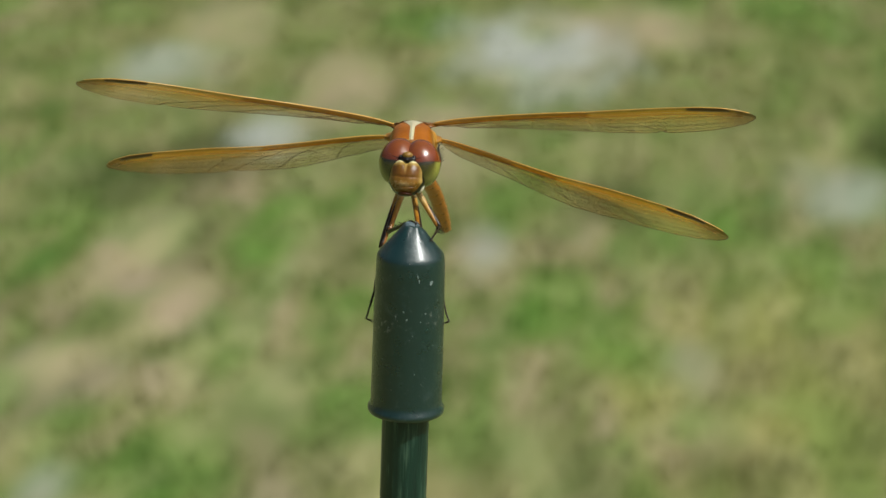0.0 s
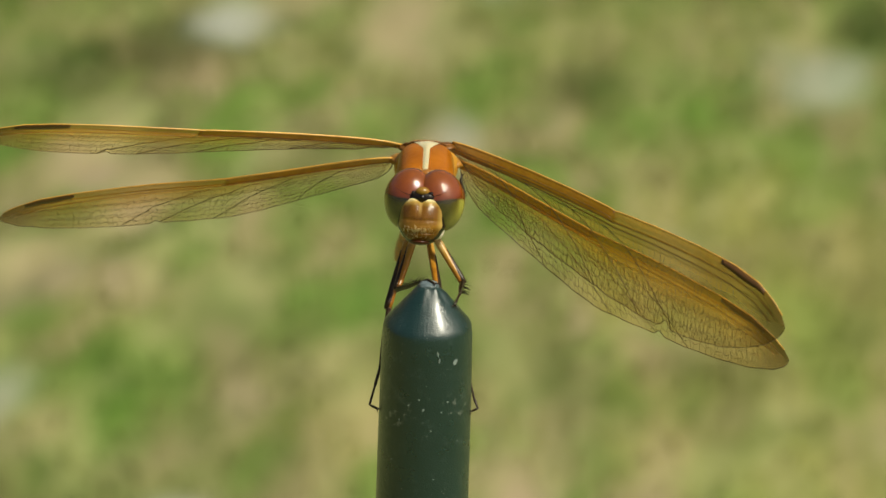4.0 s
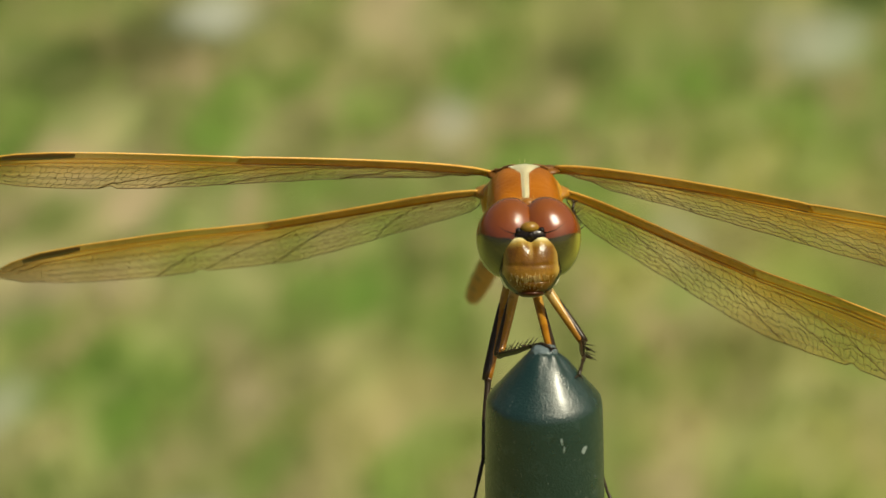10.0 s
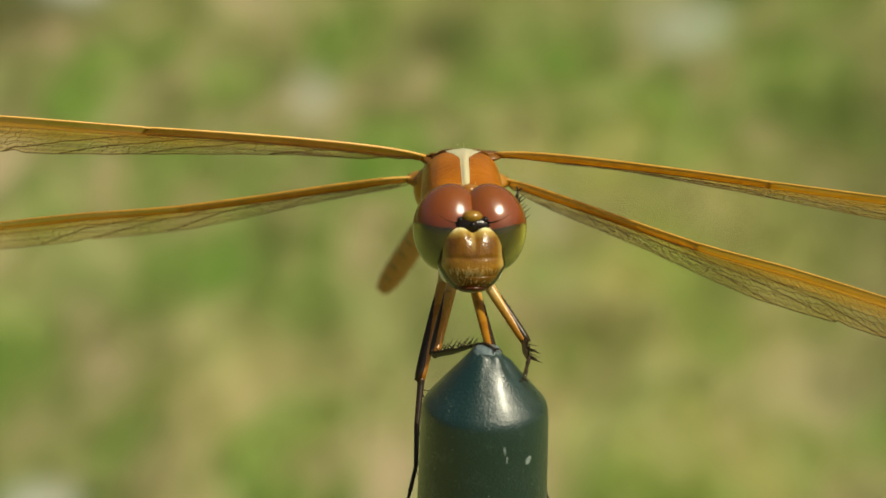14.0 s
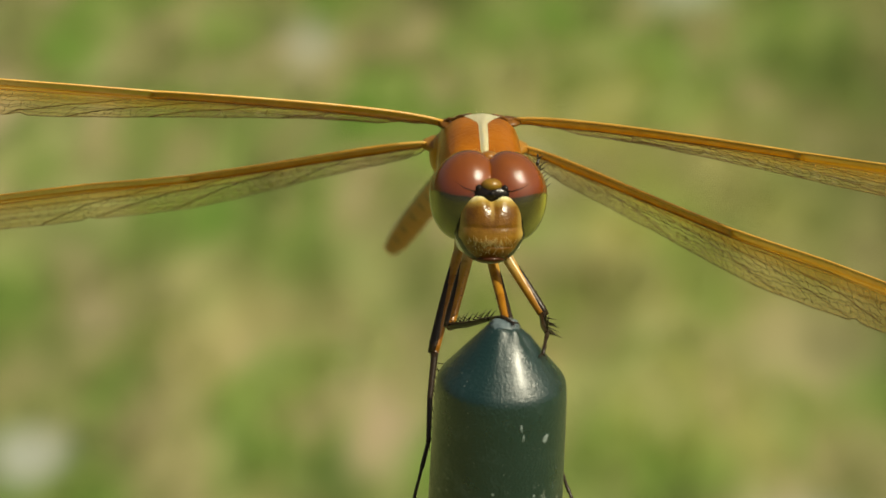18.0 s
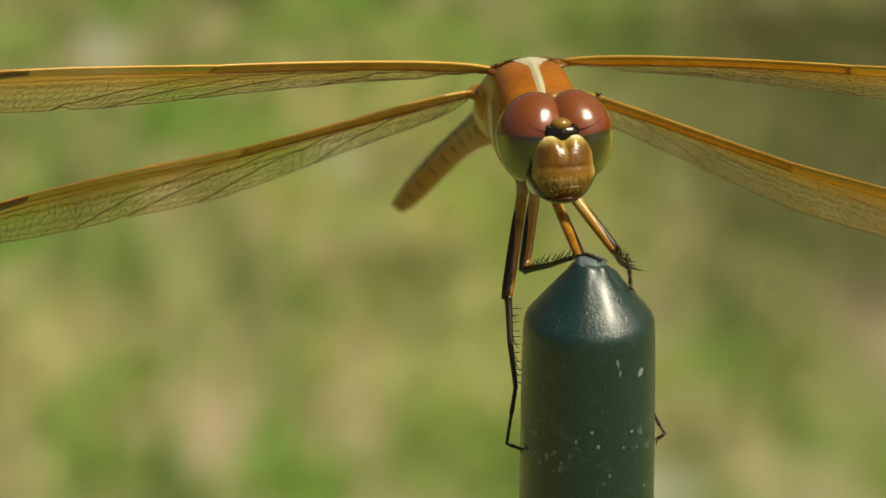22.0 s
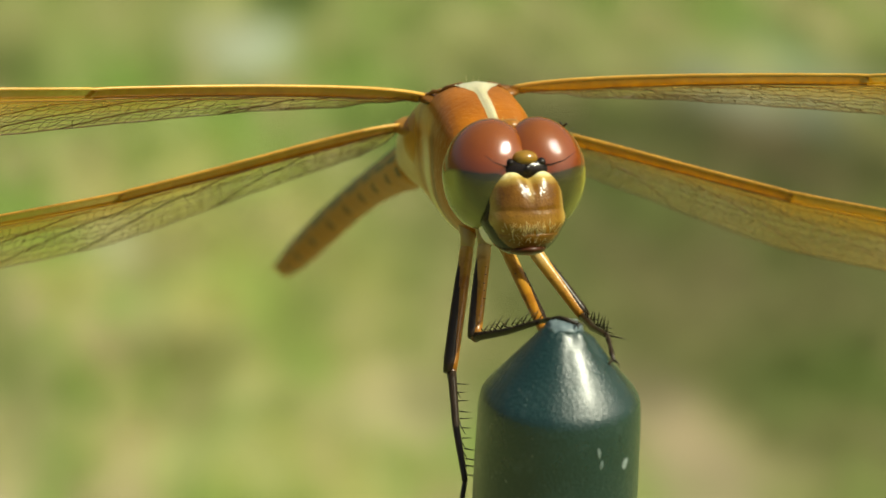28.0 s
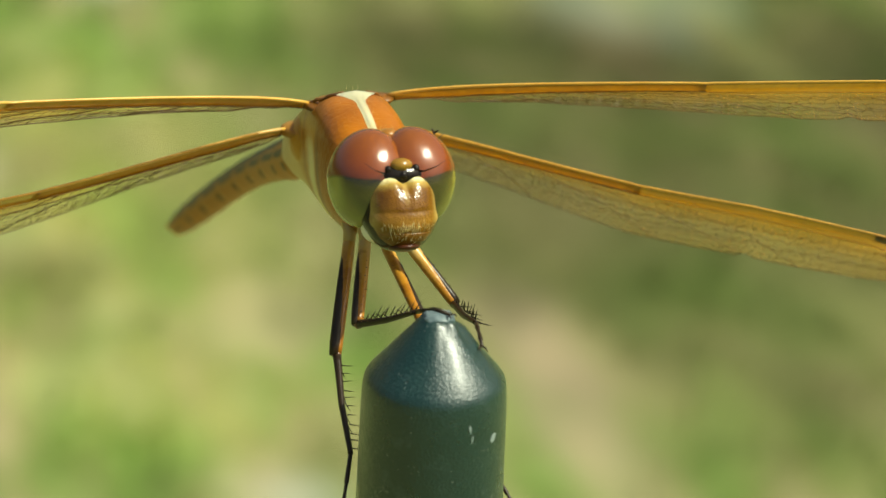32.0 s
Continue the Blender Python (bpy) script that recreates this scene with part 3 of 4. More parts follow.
# ---- garden stake ----
def build_stake():
    stake = hub("garden_stake")
    tagged(stake, "green garden stake with a dark green rubber cap, standing in lawn", "garden stake")
    bm = bmesh.new()
    lathe(bm, [(0.0, -0.12), (0.0028, -0.10), (0.00295, 0.0), (0.00295, 0.3), (0.00295, 0.6), (0.00295, STAKE_TOP - 0.0265), (0.00295, STAKE_TOP - 0.004), (0.0028, STAKE_TOP - 0.0035)], 32)
    part("pole", bm, pole_material(), stake, "streaked dark green coated rod")
    bm = bmesh.new()
    prof = [(0.0002, 0.10), (0.0006, 0.14), (0.00095, 0.05), (0.00118, -0.18), (0.0016, -0.68), (0.0024, -1.60), (0.0033, -2.66), (0.00392, -3.38), (0.00412, -3.70), (0.00420, -4.05), (0.00425, -4.7), (0.00429, -6), (0.00434, -9), (0.0044, -13), (0.00444, -18), (0.00448, -22.6), (0.00452, -23.3), (0.00478, -23.65), (0.00482, -24.0), (0.0047, -24.3), (0.0042, -24.35), (0.0031, -24.3), (0.00302, -23.4)]
    lathe(bm, [(r, z * MM) for r, z in prof], 72)
    for v in bm.verts:
        if v.co.z > -0.0008:
            j = noise.noise(v.co * 1500) * 0.00016
            v.co += Vector((j, noise.noise(v.co * 1700 + Vector((3, 1, 2))) * 0.00014, j))
    cap = part("cap", bm, cap_material(), stake, "worn dark green rubber end cap with scuffs")
    cap.location = (0, 0, STAKE_TOP)
    bm = bmesh.new()
    blob(bm, (0, 0, 0), (0.92 * MM, 0.92 * MM, 0.36 * MM), 28, 14, lambda v: v * (1 + 0.30 * noise.noise(v * 3.5) + 0.16 * noise.noise(v * 9)))
    nub = part("worn_tip", bm, plain("frayed_vinyl", (0.16, 0.21, 0.22), (0.07, 0.10, 0.11), 2500, 0.4, fine=5000), cap, "frayed pale grey tip")
    nub.location = (0, 0, 0.02 * MM)
    grey = plain("pale_scuff", (0.30, 0.35, 0.34), (0.10, 0.14, 0.13), 4500, 0.5)
    for az, z, w, h, lean in ((40.4, -6.3, 0.42, 0.62, 25), (15.3, -5.3, 0.12, 0.6, -10), (17.5, -6.0, 0.10, 0.5, 12), (-6.5, -9.9, 0.2, 0.25, 0), (-20, -10.6, 0.16, 0.2, 0), (-1, -10.9, 0.22, 0.3, 30), (22, -11.2, 0.14, 0.18, 0), (30, -10.2, 0.22, 0.2, 0), (9, -13.0, 0.15, 0.22, 0), (47, -14.5, 0.12, 0.2, 0), (-32, -12.2, 0.15, 0.2, 0), (56, -8.8, 0.12, 0.16, 0), (-42, -16.5, 0.12, 0.16, 0), (14, -18.0, 0.14, 0.14, 0)):
        bm = bmesh.new()
        n = 10
        a0 = radians(az)
        ring = []
        for k in range(n):
            t = 2 * math.pi * k / n
            q = 1 + 0.5 * noise.noise(Vector((az, k * 0.9, z)))
            du, dz = w * q * math.cos(t), h * q * math.sin(t)
            c, s_ = math.cos(radians(lean)), math.sin(radians(lean))
            du, dz = (du * c + dz * s_) * 0.5, (dz * c - du * s_) * 0.5
            zz = z + dz
            r = 0.001 * np.interp(-zz, [3.9, 4.6, 6, 9, 13, 18, 22.6], [4.16, 4.24, 4.29, 4.34, 4.40, 4.44, 4.48])
            a = a0 + du * MM / r
            ring.append(((r + 0.00001) * math.sin(a), -(r + 0.00001) * math.cos(a), zz * MM, a))
        lowv = [bm.verts.new(p[:3]) for p in ring]
        cx = Vector((sum(p[0] for p in ring), sum(p[1] for p in ring), sum(p[2] for p in ring))) / n
        top = bm.verts.new(cx + Vector((math.sin(a0), -math.cos(a0), 0)) * 0.00004)
        for k in range(n):
            bm.faces.new((lowv[k], lowv[(k + 1) % n], top))
        part("scuff", bm, grey, cap)
    return stake


# ---- dragonfly ----
HEAD_AT = Vector((-0.85, 8.7, 5.45))


def build_head(fly):
    dark = plain("black_chitin", (0.006, 0.004, 0.003), (0.014, 0.009, 0.006), 2000, 0.2, 0.3, fine=5000)
    brown = plain("amber_chitin", (0.34, 0.15, 0.02), (0.22, 0.08, 0.01), 900, 0.3, fine=4000)
    cream = plain("cream_chitin", (0.72, 0.62, 0.34), (0.55, 0.42, 0.18), 700, 0.4, fine=3500)
    white = plain("white_chitin", (0.86, 0.82, 0.70), (0.70, 0.62, 0.44), 600, 0.35, fine=3000)
    face = face_material()
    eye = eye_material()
    bm = bmesh.new()
    blob(bm, (0, 1.1 * MM, -0.3 * MM), (3.0 * MM, 1.7 * MM, 2.7 * MM), 28, 18)
    head = part("head", bm, cream, fly, "large rounded head with red and olive eyes")
    head.location = HEAD_AT * MM
    for side in (-1, 1):
        bm = bmesh.new()

        def shape(v, side=side):
            x, y, z = v
            inner = max(0.0, -side * x)
            return Vector((x * (1 - 0.10 * max(0, -z)), y * (1 + 0.05 * z), z * (1 - 0.06 * inner)))

        blob(bm, (0, 0, 0), (2.42 * MM, 2.65 * MM, 3.02 * MM), 48, 32, shape)
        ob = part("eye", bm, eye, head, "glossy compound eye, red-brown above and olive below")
        ob.matrix_basis = pose(side * 1.50 * MM, 0.1 * MM, 0.10 * MM, 0, side * -12, side * -8)

    def face_point(t, z, grow=1.0, back=0.0):
        """A point of the face, t round it and z from 1 at the top to -1 at the lip."""
        flat = math.sqrt(max(0.0, 1 - abs(z) ** 2.6)) ** 0.85
        dent = sum(d * math.exp(-(((z - at) / w) ** 2)) for at, d, w in ((-0.03, 0.030, 0.06), (-0.56, 0.020, 0.05)))
        wide = 1 + 0.06 * math.exp(-(((z + 0.26) / 0.18) ** 2)) - 0.16 * max(0.0, -z - 0.3)
        deep = 1 - 0.10 * max(0.0, z) - 0.10 * max(0.0, -z - 0.4)
        c, d = math.cos(t), math.sin(t)
        x = math.copysign(abs(c) ** 0.85, c) * flat * wide
        above = max(0.0, min(1.0, (z + 0.02) / 0.12))
        cleft = 0.20 * math.exp(-((x / 0.17) ** 2)) * max(0.0, z) ** 1.2 + 0.035 * math.exp(-((x / 0.07) ** 2)) * above
        y = d * flat * deep * (1 - dent - (cleft if d < 0 else 0))
        top = 0.34 * math.exp(-((x / 0.24) ** 2)) * max(0.0, z - 0.3) * (1 if d < 0.3 else 0.4)
        sag = -0.05 * (1 - x * x) * math.exp(-(((z + 0.3) / 0.4) ** 2))
        return Vector((2.08 * grow * x, -1.72 + back + 1.80 * y * grow, -1.84 + 2.36 * grow * (z - top + sag))) * MM

    for name, mat, hi, lo, grow, back, label in (
        ("face_seam", dark, 0.985, -0.94, 1.06, 0.34, "thin black seam round the face"),
        ("face_plate", face, 0.99, -0.03, 1.0, 0.0, "shiny gold-brown face plate with cream bulges"),
        ("clypeus", face, -0.03, -0.56, 1.0, 0.0, "tan plate across the face"),
        ("labrum", face, -0.56, -0.985, 1.0, 0.0, "gold-brown upper lip"),
    ):
        bm = bmesh.new()
        count = max(8, int((hi - lo) * 34))
        rings = []
        for k in range(count + 1):
            z = hi + (lo - hi) * k / count
            rings.append([bm.verts.new(face_point(2 * math.pi * q / 56, z, grow, back)) for q in range(56)])
        loft(bm, rings, close=name in ("face_seam", "labrum"))
        part(name, bm, mat, head, label)
    bm = bmesh.new()
    blob(bm, (0, -1.85 * MM, -4.02 * MM), (1.00 * MM, 1.05 * MM, 0.32 * MM), 32, 18)
    part("lip_rim", bm, plain("dark_brown_chitin", (0.030, 0.008, 0.003), (0.070, 0.018, 0.004), 900, 0.3, 0.3), head, "dark brown rim under the lip")
    bm = bmesh.new()
    blob(bm, (0, -0.60 * MM, -3.25 * MM), (1.75 * MM, 1.7 * MM, 0.85 * MM), 32, 18)
    part("labium", bm, plain("red_brown_chitin", (0.30, 0.085, 0.015), (0.44, 0.22, 0.07), 700, 0.35, fine=3000), head, "red-brown lower lip")
    for side in (-1, 1):
        bm = bmesh.new()
        blob(bm, (side * 1.48 * MM, -0.50 * MM, -2.66 * MM), (0.72 * MM, 1.05 * MM, 1.05 * MM), 24, 16)
        part("cheek", bm, white, head, "white jaw base beside the mouth")
    # amber wedge and fringe where the eyes part at the back
    bm = bmesh.new()
    blob(bm, (0, 0.55 * MM, 2.62 * MM), (0.62 * MM, 0.75 * MM, 0.42 * MM), 24, 14)
    part("occiput", bm, brown, head, "small amber wedge between the eyes")
    bm = bmesh.new()
    fringe = random.Random(12)
    for _ in range(34):
        p = Vector((fringe.uniform(-1.0, 1.0), 0.9 + fringe.uniform(-0.2, 0.3), 2.85 + fringe.uniform(-0.1, 0.05))) * MM
        tube(bm, [p, p + Vector((fringe.gauss(0, 0.06), 0.05, 0.22 + 0.16 * fringe.random())) * MM], [0.010 * MM, 0.003 * MM], 3)
    part("occiput_fringe", bm, plain("golden_hair", (0.70, 0.46, 0.12), (0.5, 0.3, 0.06), 900, 0.4), head, "short golden fringe")["kind"] = "stuff"
    bm = bmesh.new()
    blob(bm, (0, -1.85 * MM, 0.22 * MM), (1.66 * MM, 0.95 * MM, 0.80 * MM), 28, 14)
    part("forehead_band", bm, dark, head, "black band between the eyes")
    bm = bmesh.new()
    blob(bm, (0, -2.25 * MM, 0.80 * MM), (0.70 * MM, 0.66 * MM, 0.46 * MM), 28, 16)
    part("vertex", bm, plain("olive_gold_chitin", (0.34, 0.19, 0.018), (0.17, 0.075, 0.007), 900, 0.22, 0.7), head, "small golden-brown bump")
    for x, z, r in ((0, 0.22, 0.30), (-0.84, 0.58, 0.25), (0.84, 0.58, 0.25)):
        bm = bmesh.new()
        blob(bm, (x * MM, (-2.60 if x == 0 else -2.42) * MM, z * MM), (r * MM,) * 3, 14, 10)
        part("ocellus", bm, dark, head, "tiny black simple eye")
    for side in (-1, 1):
        bm = bmesh.new()
        tube(bm, [(side * 0.95 * MM, -2.4 * MM, 0.42 * MM), (side * 1.25 * MM, -2.85 * MM, 0.40 * MM), (side * 1.9 * MM, -3.3 * MM, 0.62 * MM), (side * 2.5 * MM, -3.4 * MM, 1.05 * MM)], [0.07 * MM, 0.05 * MM, 0.022 * MM, 0.008 * MM], 6)
        part("antenna", bm, dark, head, "fine black bristle")
    bm = bmesh.new()
    rnd = random.Random(5)
    for k in range(120):
        low = k % 4 == 0
        p = face_point(-math.pi / 2 + rnd.gauss(0, 0.36), (-0.74 if low else -0.50) + rnd.gauss(0, 0.06))
        tip = Vector((rnd.gauss(0, 0.07) + p.x * 40, -0.20, (0.10 if low else 0.22) + rnd.random() * 0.24)) * MM
        tube(bm, [p, p + tip * 0.6, p + tip], [0.012 * MM, 0.010 * MM, 0.003 * MM], 3)
    part("face_hairs", bm, plain("pale_hair", (0.95, 0.80, 0.42), (0.85, 0.64, 0.28), 900, 0.3), head, "short golden bristles")["kind"] = "stuff"
    return head


def build_thorax(fly):
    mat = thorax_material()
    cream = plain("cream_stripe", (0.95, 0.93, 0.68), (0.90, 0.83, 0.48), 900, 0.25, 0.8, fine=3000, coat=0.6)
    # y, centre x, half width, top, bottom
    plan = [(9.8, -0.9, 0.9, 5.2, 3.4), (10.6, -0.9, 1.6, 5.7, 2.2), (12.0, -0.92, 2.35, 6.3, 0.9), (13.6, -0.94, 2.75, 6.9, 0.1), (15.4, -0.98, 2.9, 7.35, -0.4), (17.2, -1.0, 2.9, 7.6, -0.7), (18.8, -1.0, 2.85, 7.65, -0.8), (20.2, -1.0, 2.85, 7.1, -0.8), (22.2, -1.1, 2.7, 6.6, -0.8), (24.4, -1.3, 2.5, 5.2, -0.8), (26.2, -1.6, 2.2, 3.9, -0.9), (27.6, -1.9, 1.8, 2.8, -0.8), (28.6, -2.1, 1.2, 1.9, -0.9)]
    bm = bmesh.new()
    rings = []
    n = 40
    for y, cx, hw, top, bot in plan:
        ring = []
        for k in range(n):
            t = 2 * math.pi * k / n
            c, s_ = math.cos(t), math.sin(t)
            x = hw * math.copysign(abs(c) ** (0.50 if s_ > 0 else 0.62), c) * (1.0 - 0.17 * max(0, s_) ** 2 - 0.34 * max(0, -s_) ** 2)
            z = (top + bot) / 2 + (top - bot) / 2 * math.copysign(abs(s_) ** (0.48 if s_ > 0 else 0.86), s_)
            lean = (z - bot) * 0.10
            ring.append(bm.verts.new(((cx + x) * MM, (y - lean * 0.4) * MM, z * MM)))
        rings.append(ring)
    loft(bm, rings)
    thorax = part("thorax", bm, mat, fly, "furry amber thorax with cream flank bands")
    bm = bmesh.new()
    low, high = [], []
    for i, (y, z, w) in enumerate(((11.6, 6.10, 0.10), (12.6, 6.50, 0.20), (14.0, 7.02, 0.28), (15.4, 7.36, 0.33), (16.8, 7.56, 0.35), (17.7, 7.64, 0.40), (18.3, 7.68, 0.72), (18.9, 7.70, 1.30))):
        x = -0.94
        yy = y - 0.35
        row = [bm.verts.new(((x + u * w) * MM, yy * MM, (z + 0.17 - 0.22 * abs(u) ** 1.3) * MM)) for u in (-1, -0.5, 0, 0.5, 1)]
        if high:
            for k in range(4):
                bm.faces.new((high[-1][k], high[-1][k + 1], row[k + 1], row[k]))
        high.append(row)
    bmesh.ops.solidify(bm, geom=bm.faces[:], thickness=0.25 * MM)
    focus = Vector((-0.94, 12.0, 6.0)) * MM
    bmesh.ops.translate(bm, verts=bm.verts[:], vec=-focus)
    stripe = part("dorsal_stripe", bm, cream, thorax, "cream stripe along the middle of the back")
    stripe.location = focus
    cam.data.dof.focus_object = stripe
    for at, size in (((-3.15, 22.4, 3.4), (1.15, 1.5, 1.7)), ((1.05, 22.4, 3.6), (1.15, 1.5, 1.7))):
        bm = bmesh.new()
        blob(bm, [a * MM for a in at], [a * MM for a in size], 24, 16)
        part("wing_socket", bm, mat, thorax, "tan side plate under the hind wing")
    # shoulder pads from which the wings grow
    pad = plain("wing_root_chitin", (0.24, 0.09, 0.005), (0.06, 0.022, 0.004), 900, 0.4, fine=3000)
    tan = plain("tan_wing_root", (0.42, 0.21, 0.025), (0.28, 0.11, 0.010), 700, 0.4, fine=3000)
    for at, size, mat_, label in (((-3.05, 20.2, 6.4), (0.80, 0.9, 0.30), pad, "dark amber wing root"), ((1.05, 19.7, 6.9), (0.80, 0.9, 0.30), pad, "dark amber wing root"), ((-3.55, 22.8, 3.95), (1.25, 1.2, 0.55), tan, "golden tan wing root"), ((1.5, 22.8, 3.85), (1.25, 1.2, 0.55), tan, "golden tan wing root")):
        bm = bmesh.new()
        blob(bm, [a * MM for a in at], [a * MM for a in size], 20, 12, lambda v: v * (1 + 0.16 * noise.noise(v * 2.5)))
        part("wing_root", bm, mat_, thorax, label)
    # knobbly dark crest that joins the stripe to the front wings
    for end in ((-3.5, 20.3, 6.6), (1.5, 19.6, 6.95)):
        bm = bmesh.new()
        bend = random.Random(3)
        a, b = Vector((-0.95 + (0.75 if end[0] > 0 else -0.75), 18.7, 7.70)), Vector(end)
        pts = [a.lerp(b, k / 9) + Vector((0, 0, 0.07 * bend.uniform(-1, 1) + 0.05 * math.sin(math.pi * k / 9))) for k in range(10)]
        tube(bm, [p * MM for p in pts], [(0.07 + 0.08 * bend.random()) * MM for _ in pts], 8)
        part("wing_crest", bm, pad, thorax, "knobbly dark crest between the front wings")
    bm = bmesh.new()
    rnd = random.Random(8)
    for _ in range(620):
        y = rnd.uniform(11.5, 20)
        i = max(k for k in range(len(plan)) if plan[k][0] <= y)
        _, cx, hw, top, bot = plan[i]
        t = rnd.uniform(0.0, math.pi)
        c, s_ = math.cos(t), math.sin(t)
        p = Vector((cx + hw * 0.96 * c, y - 0.3, (top + bot) / 2 + (top - bot) / 2 * s_ * 0.98))
        w = Vector((c, rnd.gauss(-0.3, 0.3), s_ + rnd.gauss(0, 0.2))).normalized() * rnd.uniform(0.2, 0.45)
        tube(bm, [p * MM, (p + w) * MM], [0.008 * MM, 0.002 * MM], 3)
    part("thorax_hairs", bm, bpy.data.materials["pale_hair"], thorax, "fine golden hairs")["kind"] = "stuff"
    return thorax


def build_abdomen(fly):
    mat = abdomen_material()
    a, b = Vector((-1.95, 26.6, 0.75)), Vector((-5.5, 55.6, -17.0))
    mid = (a + b) / 2 + Vector((0.7, 0.0, 1.3))
    line = curve_through([a, mid, b], 30)
    ends = [0, 3, 9, 17, 24, 31, 38, 45, 51, 56, 60]
    width = [1.6, 1.70, 1.55, 1.32, 1.22, 1.19, 1.18, 1.17, 1.14, 1.05, 0.85]
    abdomen = None
    for s in range(10):
        i0, i1 = ends[s], ends[s + 1]
        p0, p1 = line[i0], line[i1]
        way = (p1 - p0).normalized()
        length = (p1 - p0).length
        bm = bmesh.new()
        rings = []
        n = 26
        for j, (u, k) in enumerate(((-0.03, 0.90), (0.02, 0.97), (0.3, 1.0), (0.7, 1.0), (0.93, 1.035), (1.0, 1.05), (1.02, 0.93))):
            w = (width[s] * (1 - u) + width[s + 1] * u) * k
            ring = []
            for q in range(n):
                t = 2 * math.pi * q / n
                c, d = math.cos(t), math.sin(t)
                ring.append(bm.verts.new((w * 0.86 * c * (1 - 0.30 * max(0, d)) * MM, u * length * MM, (w * 0.92 * d + (0.12 * w if d > 0.9 else 0)) * MM)))
            rings.append(ring)
        loft(bm, rings)
        x = way.cross(Vector((0, 0, 1))).normalized()
        z = x.cross(way)
        m = Matrix.Translation(p0 * MM) @ Matrix((x, way, z)).transposed().to_4x4()
        if abdomen is None:
            abdomen = part("abdomen", bm, mat, fly, "slender amber abdomen with a black ridge")
            abdomen.matrix_basis = m
            first = m
        else:
            ob = part("segment", bm, mat, abdomen)
            ob.matrix_basis = first.inverted() @ m
    p, way = line[-1], (line[-1] - line[-4]).normalized()
    for side in (-1, 1):
        bm = bmesh.new()
        q = p + Vector((side * 0.3, 0, 0.1))
        tube(bm, [q * MM, (q + way * 1.0 + Vector((side * 0.15, 0, 0.1))) * MM, (q + way * 1.9) * MM], [0.22 * MM, 0.2 * MM, 0.05 * MM], 8)
        ob = part("tail_clasper", bm, mat, abdomen, "small dark pincer")
        ob.matrix_basis = first.inverted()
    return abdomen


# wing plans: share of length, leading edge and trailing edge in mm
FORE = [(0.0, 0.35, -0.55), (0.03, 0.45, -1.3), (0.08, 0.5, -3.3), (0.15, 0.55, -4.9), (0.25, 0.6, -6.2), (0.35, 0.55, -7.2), (0.48, 0.35, -8.3), (0.50, 0.30, -8.5), (0.62, 0.45, -9.0), (0.74, 0.40, -8.9), (0.84, 0.10, -8.2), (0.91, -0.55, -7.1), (0.96, -1.7, -5.9), (0.985, -2.6, -4.9), (1.0, -3.6, -3.9)]
HIND = [(0.0, 0.35, -2.4), (0.012, 0.42, -4.8), (0.03, 0.5, -6.3), (0.07, 0.6, -7.5), (0.13, 0.7, -8.7), (0.20, 0.75, -9.8), (0.30, 0.7, -11.0), (0.40, 0.60, -11.8), (0.43, 0.55, -11.7), (0.55, 0.65, -11.0), (0.68, 0.60, -10.2), (0.80, 0.30, -9.0), (0.89, -0.35, -7.7), (0.955, -1.7, -6.2), (0.985, -2.7, -5.1), (1.0, -3.7, -4.0)]
FORE_LONG, HIND_LONG = 41.5, 40.0
NODUS = {FORE_LONG: 0.49, HIND_LONG: 0.42}


def edge(plan, u):
    """Front and hind edge at a share u of the length, with the nick at the nodus and the notch in the hind edge."""
    xs = [p[0] for p in plan]
    fore = plan is FORE
    lead = float(np.interp(u, xs, [p[1] for p in plan])) - 0.13 * math.exp(-(((u - (0.49 if fore else 0.42)) / 0.008) ** 2))
    trail = float(np.interp(u, xs, [p[2] for p in plan])) + 0.8 * math.exp(-(((u - (0.68 if fore else 0.61)) / 0.011) ** 2)) + 0.10 * math.sin(u * 70) * min(1.0, u * 6) * (1 - u)
    return lead, trail


FOLDS = ((0.0, 0.0), (0.65, -0.50), (1.2, -0.16), (1.9, -0.30), (2.8, -0.06), (4.0, -0.20), (5.6, -0.04), (9.0, 0.0))


def pleat(v, u):
    """Height of the corrugated sheet: v runs from the front edge (mm behind it), u along the wing."""
    fade = min(1.0, 0.45 + u * 6) * (1 - 0.55 * u)
    return fade * float(np.interp(v, [p[0] for p in FOLDS], [p[1] for p in FOLDS]))


def rise(u, y, fore):
    """Bow of the wing along its length, and the outer half's hind edge hanging lower, in mm."""
    bow = 0.05 if fore else -0.3
    out = 0.0 if fore else 0.85
    hump = (0.5 if fore else 0.46) * (1 - math.exp(-u / 0.07))
    return hump + out * max(0.0, (u - 0.42) / 0.55) ** 1.3 + bow * math.sin(math.pi * min(1.0, u / 0.6)) - 0.17 * max(0.0, u - 0.2) * (0.4 - y)


